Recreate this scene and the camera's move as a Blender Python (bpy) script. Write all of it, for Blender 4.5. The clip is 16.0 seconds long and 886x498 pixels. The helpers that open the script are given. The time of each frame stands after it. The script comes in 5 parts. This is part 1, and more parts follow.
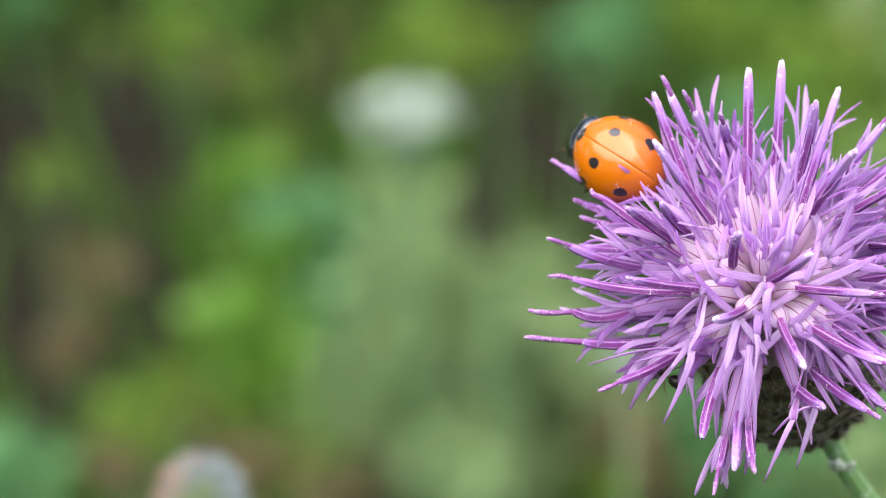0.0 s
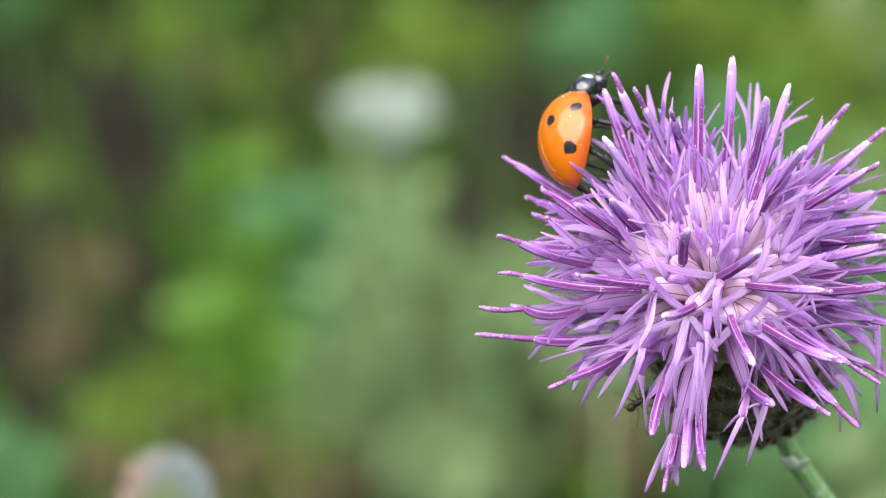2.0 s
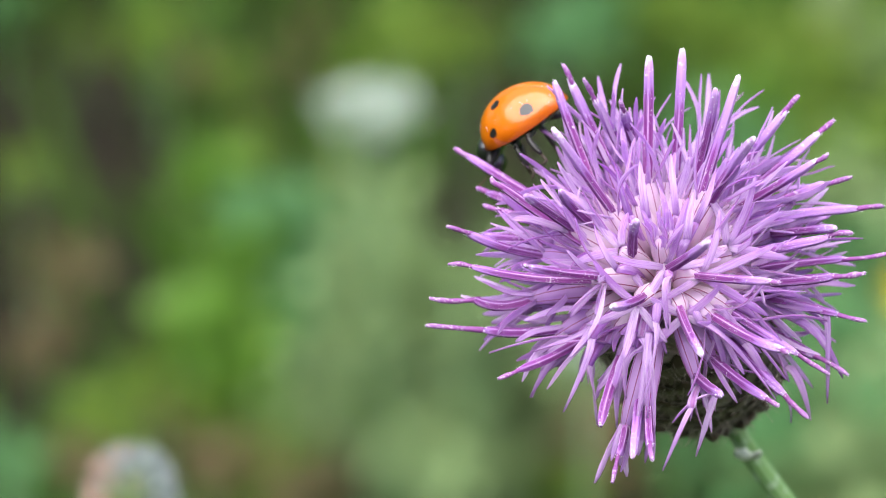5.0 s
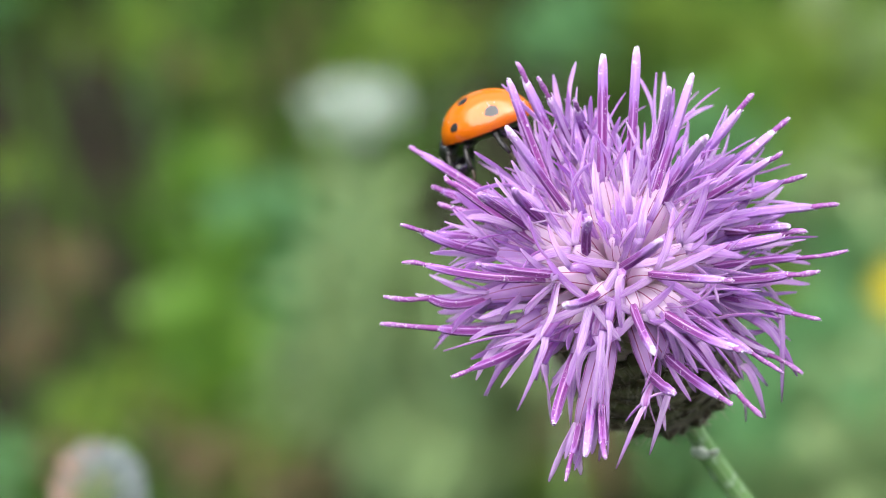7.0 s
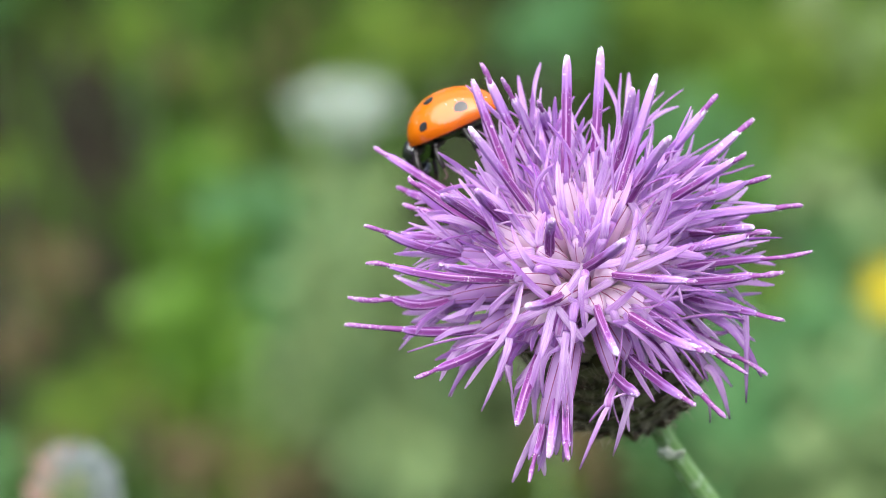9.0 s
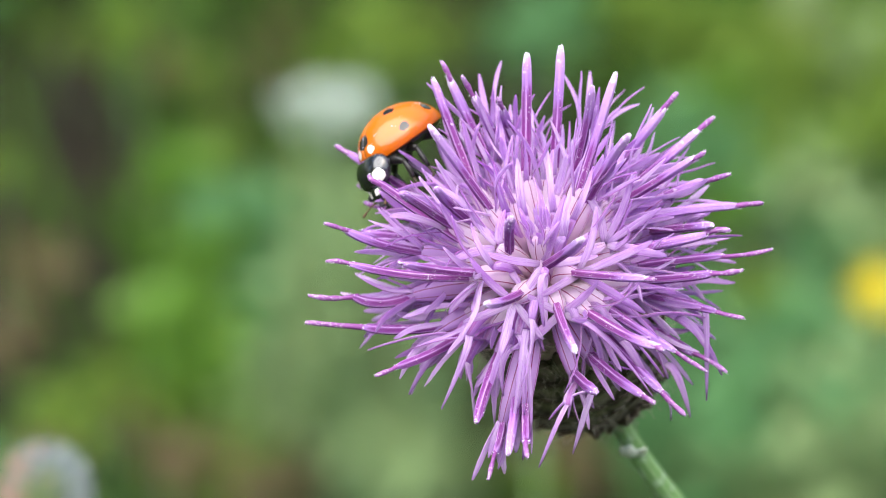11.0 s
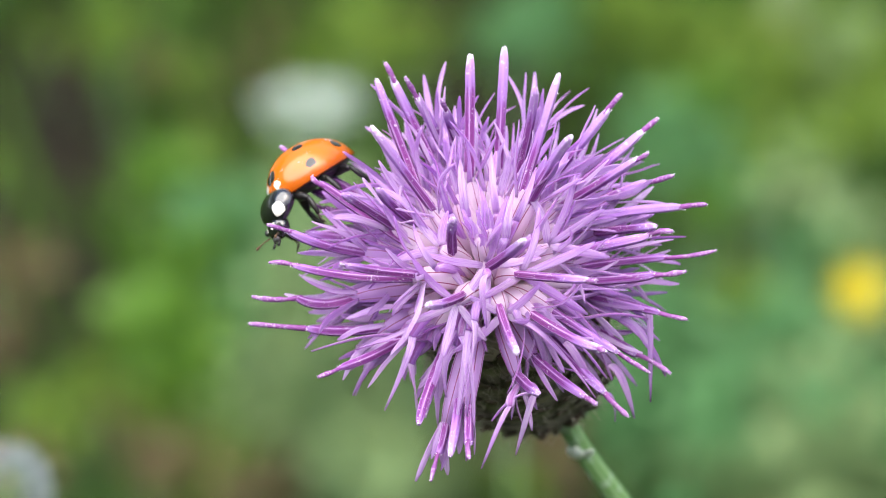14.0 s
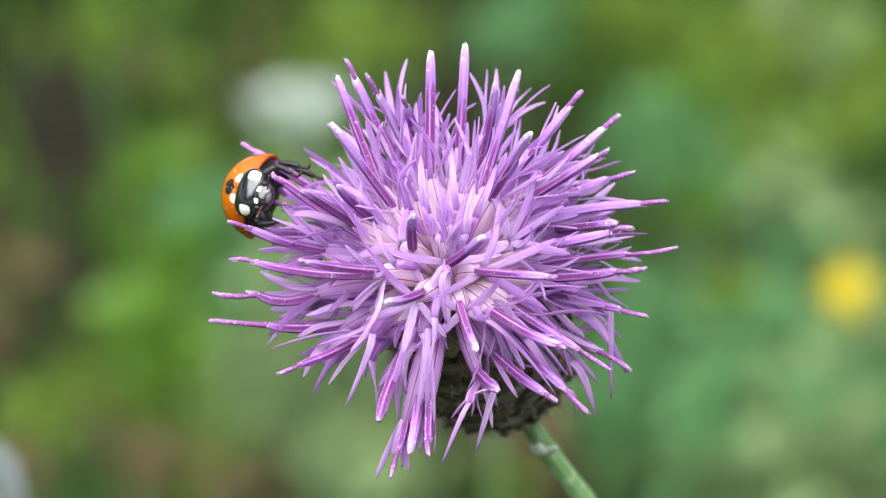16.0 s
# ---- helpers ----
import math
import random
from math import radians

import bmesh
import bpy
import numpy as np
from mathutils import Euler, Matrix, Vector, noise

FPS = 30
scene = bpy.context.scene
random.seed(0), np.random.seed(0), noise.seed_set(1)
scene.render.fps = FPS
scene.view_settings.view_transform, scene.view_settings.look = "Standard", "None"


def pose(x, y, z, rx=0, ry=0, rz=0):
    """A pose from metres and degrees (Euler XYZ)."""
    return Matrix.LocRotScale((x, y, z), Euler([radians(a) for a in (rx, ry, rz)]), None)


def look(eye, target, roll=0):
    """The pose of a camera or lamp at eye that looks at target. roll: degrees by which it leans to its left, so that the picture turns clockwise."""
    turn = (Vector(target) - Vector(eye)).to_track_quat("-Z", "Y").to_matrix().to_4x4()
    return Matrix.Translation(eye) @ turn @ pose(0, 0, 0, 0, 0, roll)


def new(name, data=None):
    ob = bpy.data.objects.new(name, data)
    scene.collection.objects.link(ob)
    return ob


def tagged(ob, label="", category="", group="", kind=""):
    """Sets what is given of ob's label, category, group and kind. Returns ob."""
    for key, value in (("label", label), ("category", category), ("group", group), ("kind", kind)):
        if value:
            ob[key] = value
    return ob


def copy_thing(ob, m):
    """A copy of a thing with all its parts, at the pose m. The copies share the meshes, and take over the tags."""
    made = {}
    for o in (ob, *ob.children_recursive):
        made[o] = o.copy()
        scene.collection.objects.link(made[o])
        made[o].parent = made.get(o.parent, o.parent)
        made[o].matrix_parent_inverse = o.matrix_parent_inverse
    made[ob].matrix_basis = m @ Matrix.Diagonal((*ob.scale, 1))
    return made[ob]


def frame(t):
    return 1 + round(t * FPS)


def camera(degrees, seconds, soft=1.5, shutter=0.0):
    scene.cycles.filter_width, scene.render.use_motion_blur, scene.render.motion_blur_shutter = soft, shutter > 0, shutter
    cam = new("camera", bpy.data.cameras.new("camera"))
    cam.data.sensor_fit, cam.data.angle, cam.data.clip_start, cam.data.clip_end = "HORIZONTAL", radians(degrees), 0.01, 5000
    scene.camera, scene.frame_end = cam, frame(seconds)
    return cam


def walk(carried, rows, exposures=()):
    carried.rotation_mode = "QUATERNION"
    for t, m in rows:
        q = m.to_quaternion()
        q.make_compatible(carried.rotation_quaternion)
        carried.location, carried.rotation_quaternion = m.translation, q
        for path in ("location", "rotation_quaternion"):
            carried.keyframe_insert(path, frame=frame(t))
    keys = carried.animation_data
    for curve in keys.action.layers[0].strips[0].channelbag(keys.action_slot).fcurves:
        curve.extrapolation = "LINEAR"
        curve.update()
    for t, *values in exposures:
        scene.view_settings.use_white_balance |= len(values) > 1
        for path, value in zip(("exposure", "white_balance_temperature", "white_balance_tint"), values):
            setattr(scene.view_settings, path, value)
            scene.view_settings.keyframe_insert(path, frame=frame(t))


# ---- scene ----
cam = camera(10.75, 16.0, soft=1.0)
cam.data.dof.use_dof = True
cam.data.dof.focus_distance = 0.2715
cam.data.dof.aperture_fstop = 42
PATH = [
    (0.0, pose(-0.01851, -0.24882, 0.48511, 65, 0, 0)),
    (0.5, pose(-0.01727, -0.24884, 0.48507, 65, 0, 0)),
    (1.0, pose(-0.01707, -0.24918, 0.48435, 65, 0, 0)),
    (1.5, pose(-0.01683, -0.24897, 0.48479, 65, 0, 0)),
    (2.0, pose(-0.01563, -0.24889, 0.48495, 65, 0, 0)),
    (2.5, pose(-0.01523, -0.24915, 0.48439, 65, 0, 0)),
    (3.0, pose(-0.01511, -0.24902, 0.48467, 65, 0, 0)),
    (3.5, pose(-0.01407, -0.24892, 0.48489, 65, 0, 0)),
    (4.0, pose(-0.01351, -0.24915, 0.48440, 65, 0, 0)),
    (6.5, pose(-0.01076, -0.24905, 0.48462, 65, 0, 0)),
    (7.0, pose(-0.01003, -0.24915, 0.48439, 65, 0, 0)),
    (7.5, pose(-0.00978, -0.24913, 0.48444, 65, 0, 0)),
    (8.0, pose(-0.00901, -0.24907, 0.48458, 65, 0, 0)),
    (8.5, pose(-0.00841, -0.24916, 0.48438, 65, 0, 0)),
    (9.0, pose(-0.00793, -0.24913, 0.48444, 65, 0, 0)),
    (11.5, pose(-0.00501, -0.24919, 0.48431, 65, 0, 0)),
    (12.0, pose(-0.00447, -0.24918, 0.48433, 65, 0, 0)),
    (12.5, pose(-0.00397, -0.24913, 0.48445, 65, 0, 0)),
    (13.0, pose(-0.00336, -0.24921, 0.48428, 65, 0, 0)),
    (13.5, pose(-0.00286, -0.24921, 0.48426, 65, 0, 0)),
    (14.0, pose(-0.00230, -0.24915, 0.48439, 65, 0, 0)),
    (14.5, pose(-0.00168, -0.24921, 0.48427, 65, 0, 0)),
    (15.0, pose(-0.00119, -0.24924, 0.48421, 65, 0, 0)),
    (15.5, pose(-0.00058, -0.24917, 0.48435, 65, 0, 0)),
    (16.0, pose(0.00000, -0.24923, 0.48422, 65, 0, 0)),
]
walk(cam, PATH)

# ---------------------------------------------------------------- world and light
SUN_UP, SUN_TURN = 62, -50
world = bpy.data.worlds.new("sky")
scene.world = world
world.use_nodes = True
wn = world.node_tree
sky = wn.nodes.new("ShaderNodeTexSky")
sky.sky_type = "NISHITA"
sky.sun_disc = False
sky.sun_elevation, sky.sun_rotation = radians(SUN_UP), radians(180 + SUN_TURN)
sky.air_density, sky.dust_density = 1.0, 2.5
wn.nodes["Background"].inputs["Strength"].default_value = 0.145
wn.links.new(sky.outputs[0], wn.nodes["Background"].inputs["Color"])
sun_data = bpy.data.lights.new("sun", "SUN")
sun_data.energy, sun_data.angle, sun_data.color = 2.95, radians(82), (1.0, 0.965, 0.92)
sun = new("sun", sun_data)
a, e = radians(SUN_TURN), radians(SUN_UP)
sun.matrix_world = look(Vector((math.sin(a) * math.cos(e), -math.cos(a) * math.cos(e), math.sin(e))) * 5, (0, 0, 0))
scene.view_settings.exposure = 1.46


# ---------------------------------------------------------------- materials
class Nodes:
    """A material under construction, with short calls for its nodes."""

    def __init__(self, name, rough=0.5, spec=0.5):
        self.mat = bpy.data.materials.new(name)
        self.mat.use_nodes = True
        self.tree = self.mat.node_tree
        self.bsdf = self.tree.nodes["Principled BSDF"]
        self.bsdf.inputs["Roughness"].default_value = rough
        self.bsdf.inputs["Specular IOR Level"].default_value = spec

    def put(self, socket, value):
        if isinstance(value, bpy.types.NodeSocket):
            self.tree.links.new(value, socket)
        elif isinstance(value, (tuple, list)) and len(value) == 3 and socket.type == "RGBA":
            socket.default_value = (*value, 1)
        else:
            socket.default_value = value

    def math(self, op, x, y=0.0, clamp=False):
        n = self.tree.nodes.new("ShaderNodeMath")
        n.operation, n.use_clamp = op, clamp
        self.put(n.inputs[0], x), self.put(n.inputs[1], y)
        return n.outputs[0]

    def mix(self, fac, x, y):
        n = self.tree.nodes.new("ShaderNodeMix")
        n.data_type = "RGBA"
        self.put(n.inputs[0], fac), self.put(n.inputs[6], x), self.put(n.inputs[7], y)
        return n.outputs[2]

    def ramp(self, fac, stops):
        n = self.tree.nodes.new("ShaderNodeValToRGB")
        while len(n.color_ramp.elements) < len(stops):
            n.color_ramp.elements.new(0.5)
        for el, (at, col) in zip(n.color_ramp.elements, stops):
            el.position, el.color = at, (*col, 1)
        self.put(n.inputs[0], fac)
        return n.outputs[0]

    def step(self, x, lo, hi):
        n = self.tree.nodes.new("ShaderNodeMapRange")
        n.interpolation_type = "SMOOTHSTEP"
        self.put(n.inputs[0], x), self.put(n.inputs[1], lo), self.put(n.inputs[2], hi)
        return n.outputs[0]

    def coords(self, kind="Object"):
        return self.tree.nodes.new("ShaderNodeTexCoord").outputs[kind]

    def split(self, vec):
        n = self.tree.nodes.new("ShaderNodeSeparateXYZ")
        self.put(n.inputs[0], vec)
        return n.outputs

    def join(self, x, y, z):
        n = self.tree.nodes.new("ShaderNodeCombineXYZ")
        for s, v in zip(n.inputs, (x, y, z)):
            self.put(s, v)
        return n.outputs[0]

    def noise(self, scale, detail=3.0, vec=None):
        n = self.tree.nodes.new("ShaderNodeTexNoise")
        n.inputs["Scale"].default_value, n.inputs["Detail"].default_value = scale, detail
        self.put(n.inputs["Vector"], self.coords() if vec is None else vec)
        return n.outputs[0]

    def cells(self, scale, vec=None):
        n = self.tree.nodes.new("ShaderNodeTexVoronoi")
        n.inputs["Scale"].default_value = scale
        self.put(n.inputs["Vector"], self.coords() if vec is None else vec)
        return n.outputs["Distance"]

    def dist(self, vec, point):
        n = self.tree.nodes.new("ShaderNodeVectorMath")
        n.operation = "DISTANCE"
        self.put(n.inputs[0], vec)
        n.inputs[1].default_value = point
        return n.outputs["Value"]

    def random(self):
        return self.tree.nodes.new("ShaderNodeObjectInfo").outputs["Random"]

    def island(self):
        return self.tree.nodes.new("ShaderNodeNewGeometry").outputs["Random Per Island"]

    def bump(self, height, strength=0.3, distance=0.00005):
        n = self.tree.nodes.new("ShaderNodeBump")
        n.inputs["Strength"].default_value, n.inputs["Distance"].default_value = strength, distance
        self.put(n.inputs["Height"], height)
        self.put(self.bsdf.inputs["Normal"], n.outputs[0])

    def color(self, value):
        self.put(self.bsdf.inputs["Base Color"], value)
        return value

    def thin(self, colour, amount):
        """Lets light through, as petals and leaves do."""
        t = self.tree.nodes.new("ShaderNodeBsdfTranslucent")
        m = self.tree.nodes.new("ShaderNodeMixShader")
        self.put(t.inputs["Color"], colour)
        m.inputs[0].default_value = amount
        self.tree.links.new(self.bsdf.outputs[0], m.inputs[1])
        self.tree.links.new(t.outputs[0], m.inputs[2])
        self.tree.links.new(m.outputs[0], self.tree.nodes["Material Output"].inputs["Surface"])


def pollen(m, colour, scale=2600, size=0.11):
    """Scattered grains of white pollen."""
    fine = m.math("LESS_THAN", m.cells(scale), size)
    some = m.step(m.noise(900, 3), 0.48, 0.62)
    return m.mix(m.math("MULTIPLY", m.math("MULTIPLY", fine, some), 0.75), colour, (0.85, 0.8, 0.88))


def lobe_material():
    m = Nodes("lobe_violet", 0.5, 0.3)
    u, v, _ = m.split(m.coords("UV"))
    along = m.ramp(v, [(0.0, (0.88, 0.76, 0.90)), (0.2, (0.81, 0.62, 0.87)), (0.7, (0.78, 0.54, 0.86)), (1.0, (0.69, 0.44, 0.81))])
    deep = m.mix(m.math("MULTIPLY", m.math("POWER", m.random(), 2.0), 0.65), along, (0.50, 0.22, 0.66))
    fade = m.math("POWER", m.math("FRACT", m.math("MULTIPLY", m.random(), 7.31)), 3.0)
    deep = m.mix(m.math("MULTIPLY", fade, 0.6), deep, (0.93, 0.86, 0.95))
    fibre = m.noise(1.0, 3, m.join(m.math("MULTIPLY", u, 11), m.math("MULTIPLY", v, 1.1), m.math("MULTIPLY", m.random(), 50)))
    hair = m.noise(1.0, 4, m.join(m.math("MULTIPLY", u, 40), m.math("MULTIPLY", v, 3.0), m.math("MULTIPLY", m.random(), 31)))
    deep = m.mix(m.math("MULTIPLY", m.step(fibre, 0.50, 0.64), 0.45), deep, (0.94, 0.82, 0.97))
    deep = m.mix(m.math("MULTIPLY", m.math("SUBTRACT", 1.0, m.step(fibre, 0.34, 0.47)), 0.4), deep, (0.52, 0.22, 0.67))
    deep = m.mix(m.math("MULTIPLY", m.step(hair, 0.50, 0.62), 0.5), deep, (0.50, 0.20, 0.66))
    edge = m.math("ABSOLUTE", m.math("SUBTRACT", m.math("FRACT", m.math("ADD", m.math("MULTIPLY", u, 2), 0.5)), 0.5))
    vein = m.math("SUBTRACT", 1.0, m.step(edge, 0.10, 0.20))
    deep = m.mix(m.math("MULTIPLY", m.math("MULTIPLY", vein, m.step(m.random(), 0.1, 0.6)), 0.55), deep, (0.42, 0.08, 0.36))
    patch = m.step(m.noise(420, 3), 0.52, 0.66)
    deep = m.mix(m.math("MULTIPLY", patch, 0.18), deep, (0.64, 0.33, 0.76))
    c = m.color(pollen(m, deep, 7500, 0.2))
    m.thin(c, 0.66)
    m.bump(m.math("ADD", fibre, hair), 0.45, 0.00006)
    return m.mat


def throat_material(name, stops):
    m = Nodes(name, 0.55, 0.2)
    u, v, _ = m.split(m.coords("UV"))
    base = m.ramp(v, stops)
    wave = m.math("ABSOLUTE", m.math("SUBTRACT", m.math("FRACT", m.math("MULTIPLY", u, 6)), 0.5))
    vein = m.math("MULTIPLY", m.step(wave, 0.43, 0.47), m.step(v, 0.12, 0.3))
    c = m.mix(m.math("MULTIPLY", vein, 0.9), base, (0.36, 0.03, 0.14))
    fibre = m.noise(1.0, 3, m.join(m.math("MULTIPLY", u, 26), m.math("MULTIPLY", v, 1.6), m.math("MULTIPLY", m.random(), 50)))
    c = m.mix(m.math("MULTIPLY", m.step(fibre, 0.45, 0.8), 0.2), c, (0.80, 0.58, 0.86))
    c = m.color(pollen(m, c))
    m.thin(c, 0.66)
    m.bump(fibre, 0.6, 0.00008)
    return m.mat


def anther_material():
    m = Nodes("anther_purple", 0.6, 0.2)
    u, v, _ = m.split(m.coords("UV"))
    grain = m.noise(1.0, 3, m.join(m.math("MULTIPLY", u, 30), m.math("MULTIPLY", v, 5), m.math("MULTIPLY", m.random(), 40)))
    stripe = m.math("ABSOLUTE", m.math("SUBTRACT", m.math("FRACT", m.math("MULTIPLY", u, 5)), 0.5))
    shift = m.math("ADD", v, m.math("ADD", m.math("MULTIPLY", m.math("SUBTRACT", grain, 0.5), 0.12), m.math("MULTIPLY", m.math("SUBTRACT", m.random(), 0.5), 0.34)))
    shift = m.math("ADD", shift, m.math("MULTIPLY", stripe, 0.14))
    base = m.ramp(shift, [(0.0, (0.30, 0.07, 0.28)), (0.30, (0.22, 0.045, 0.24)), (0.54, (0.25, 0.065, 0.30)), (0.62, (0.38, 0.17, 0.53)), (0.80, (0.48, 0.26, 0.63)), (1.0, (0.56, 0.34, 0.69))])
    below = m.math("SUBTRACT", 1.0, m.step(shift, 0.48, 0.66))
    c = m.mix(m.math("MULTIPLY", m.math("MULTIPLY", m.step(stripe, 0.34, 0.44), below), 0.75), base, (0.58, 0.34, 0.68))
    c = m.mix(m.math("MULTIPLY", m.math("MULTIPLY", m.math("SUBTRACT", 1.0, m.step(stripe, 0.04, 0.12)), below), 0.6), c, (0.13, 0.018, 0.13))
    c = m.mix(m.math("MULTIPLY", m.step(grain, 0.52, 0.68), 0.2), c, (0.64, 0.46, 0.76))
    frost = m.math("ADD", m.math("MULTIPLY", m.step(v, 0.78, 1.0), 0.2), m.noise(2600, 4))
    c = m.mix(m.math("MULTIPLY", m.step(frost, 0.64, 0.76), 0.65), c, (0.84, 0.77, 0.90))
    c = m.color(pollen(m, c, 8000, 0.24))
    m.thin(c, 0.2)
    m.bump(m.math("ADD", grain, m.noise(3000, 3)), 0.7, 0.00007)
    return m.mat


def style_material():
    m = Nodes("style_magenta", 0.5, 0.35)
    _, v, _ = m.split(m.coords("UV"))
    base = m.ramp(v, [(0.0, (0.25, 0.06, 0.26)), (0.6, (0.27, 0.08, 0.30)), (1.0, (0.37, 0.17, 0.44))])
    grains = m.math("MULTIPLY", m.step(m.noise(7000, 3), 0.52, 0.6), m.step(v, 0.2, 0.5))
    c = m.color(m.mix(m.math("MULTIPLY", grains, 0.4), base, (0.75, 0.62, 0.80)))
    m.thin(c, 0.15)
    m.bump(m.noise(3000, 3), 0.6)
    return m.mat


def withered_material():
    m = Nodes("withered_cream", 0.7, 0.2)
    c = m.color(m.mix(m.noise(900), (0.62, 0.52, 0.38), (0.78, 0.70, 0.60)))
    m.thin(c, 0.2)
    return m.mat


def pollen_material():
    m = Nodes("pollen_white", 0.8, 0.2)
    m.color(m.mix(m.noise(4000), (0.70, 0.60, 0.76), (0.86, 0.80, 0.89)))
    m.bump(m.noise(5000, 2), 0.8)
    return m.mat


def bract_material():
    m = Nodes("bract_dark_green", 0.6, 0.3)
    _, v, _ = m.split(m.coords("UV"))
    base = m.mix(m.noise(900, 4), (0.15, 0.145, 0.085), (0.31, 0.29, 0.18))
    c = m.mix(m.step(v, 0.5, 0.68), base, (0.075, 0.055, 0.038))
    m.color(m.mix(m.math("MULTIPLY", m.random(), 0.3), c, (0.09, 0.07, 0.04)))
    m.bump(m.noise(1500, 4), 0.5, 0.0001)
    return m.mat


def plain_material(name, dark, light, scale, rough=0.6, spec=0.3, thin=0.0, bump=0.3, vary=0.0):
    m = Nodes(name, rough, spec)
    c = m.mix(m.noise(scale, 4), dark, light)
    if vary:
        c = m.mix(m.math("MULTIPLY", m.island(), vary), c, tuple(0.35 * k for k in dark))
    m.color(c)
    if thin:
        m.thin(c, thin)
    m.bump(m.noise(scale * 3, 3), bump, 0.1 / scale)
    return m.mat


def soil_material():
    """Dark crumbly soil near the flower, and close turf over the rest of the meadow."""
    m = Nodes("soil_and_turf", 0.95, 0.1)
    where = m.coords()
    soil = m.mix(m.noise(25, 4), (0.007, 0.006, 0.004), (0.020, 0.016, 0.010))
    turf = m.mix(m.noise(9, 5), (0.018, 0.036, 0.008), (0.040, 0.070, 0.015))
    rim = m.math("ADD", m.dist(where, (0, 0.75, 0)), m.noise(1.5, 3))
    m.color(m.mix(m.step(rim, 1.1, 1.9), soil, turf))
    m.bump(m.noise(75, 3), 0.6, 0.004)
    return m.mat


def stem_material():
    m = Nodes("stem_green", 0.55, 0.35)
    u, v, _ = m.split(m.coords("UV"))
    rib = m.math("ABSOLUTE", m.math("SUBTRACT", m.math("FRACT", m.math("MULTIPLY", u, 9)), 0.5))
    c = m.mix(m.step(rib, 0.1, 0.4), (0.095, 0.20, 0.05), (0.19, 0.33, 0.135))
    down = m.step(m.noise(1400, 4), 0.5, 0.68)
    m.color(m.mix(m.math("MULTIPLY", down, 0.5), c, (0.42, 0.52, 0.42)))
    m.bump(m.noise(2000, 3), 0.5)
    return m.mat


# the ladybird's measures, in millimetres
EL, EW, EH = 3.04, 2.54, 2.30
SPOTS = [(0.94, 2.24), (0.39, 1.09), (-1.60, 1.82)]


def back(x, y):
    """The wing cases' outer surface over a place in their oval plan, drawn in towards the tail."""
    tail = max(0.0, -x / EL)
    high = EH * math.sqrt(max(0.0, 1 - (x / EL) ** 2 - (y / EW) ** 2))
    return Vector((x * (1 + 0.03 * tail * tail), y * (1 - 0.24 * tail * tail), high * (1 + 0.05 * x / EL)))


def wing_case_material():
    m = Nodes("wing_case_orange", 0.5, 0.08)
    m.bsdf.inputs["Coat Weight"].default_value = 1.0
    m.bsdf.inputs["Coat IOR"].default_value = 1.52
    m.bsdf.inputs["Coat Roughness"].default_value = 0.17
    where = m.coords()
    x, y, z = m.split(where)
    side = m.math("ABSOLUTE", y)
    mirrored = m.join(x, side, z)
    wobble = m.math("MULTIPLY", m.math("SUBTRACT", m.noise(1500, 3), 0.5), 0.0005)
    paint = m.mix(m.noise(350, 3), (0.46, 0.104, 0.0005), (0.52, 0.130, 0.0008))
    paint = m.mix(m.step(z, 0.0, 0.0012), (0.46, 0.090, 0.001), paint)
    # a pale wedge on each side of the black spot at the front of the seam
    wedge = m.math("MULTIPLY", m.math("LESS_THAN", m.math("ADD", m.dist(mirrored, tuple(back(2.74, 0.62) / 1000)), wobble), 0.00027), m.math("GREATER_THAN", x, 0.0022))
    c = m.mix(wedge, paint, (0.82, 0.78, 0.68))
    near = m.math("ADD", m.dist(where, tuple(back(2.49, 0) / 1000)), wobble)
    black = m.math("LESS_THAN", near, 0.00048)
    for (sx, sy), r in zip(SPOTS, (0.00033, 0.00036, 0.00039)):
        d = m.math("ADD", m.dist(mirrored, tuple(back(sx, sy) / 1000)), wobble)
        black = m.math("MAXIMUM", black, m.math("LESS_THAN", d, r))
    m.color(m.mix(black, c, (0.012, 0.010, 0.010)))
    m.bump(m.noise(4000, 2), 0.06)
    return m.mat


def shell_material(name, centre, radius, rough=0.2):
    """Black glossy shell with a pair of cream patches."""
    m = Nodes(name, rough, 0.3)
    m.bsdf.inputs["Coat Weight"].default_value = 1.0
    m.bsdf.inputs["Coat IOR"].default_value = 1.75
    m.bsdf.inputs["Coat Roughness"].default_value = 0.16
    x, y, z = m.split(m.coords())
    wobble = m.math("MULTIPLY", m.math("SUBTRACT", m.noise(1100, 2), 0.5), 0.00035)
    along = m.math("ADD", m.dist(m.join(x, 0.0, z), (centre[0], 0, centre[2])), wobble)
    across = m.math("SUBTRACT", m.math("ABSOLUTE", y), centre[1])
    four = m.math("ADD", m.math("POWER", m.math("ABSOLUTE", m.math("DIVIDE", along, radius * 1.15)), 6.0), m.math("POWER", m.math("ABSOLUTE", m.math("DIVIDE", across, radius * 0.95)), 6.0))
    m.color(m.mix(m.math("LESS_THAN", four, 1.0), (0.010, 0.010, 0.011), (0.84, 0.80, 0.70)))
    m.bump(m.noise(5000, 2), 0.15)
    return m.mat


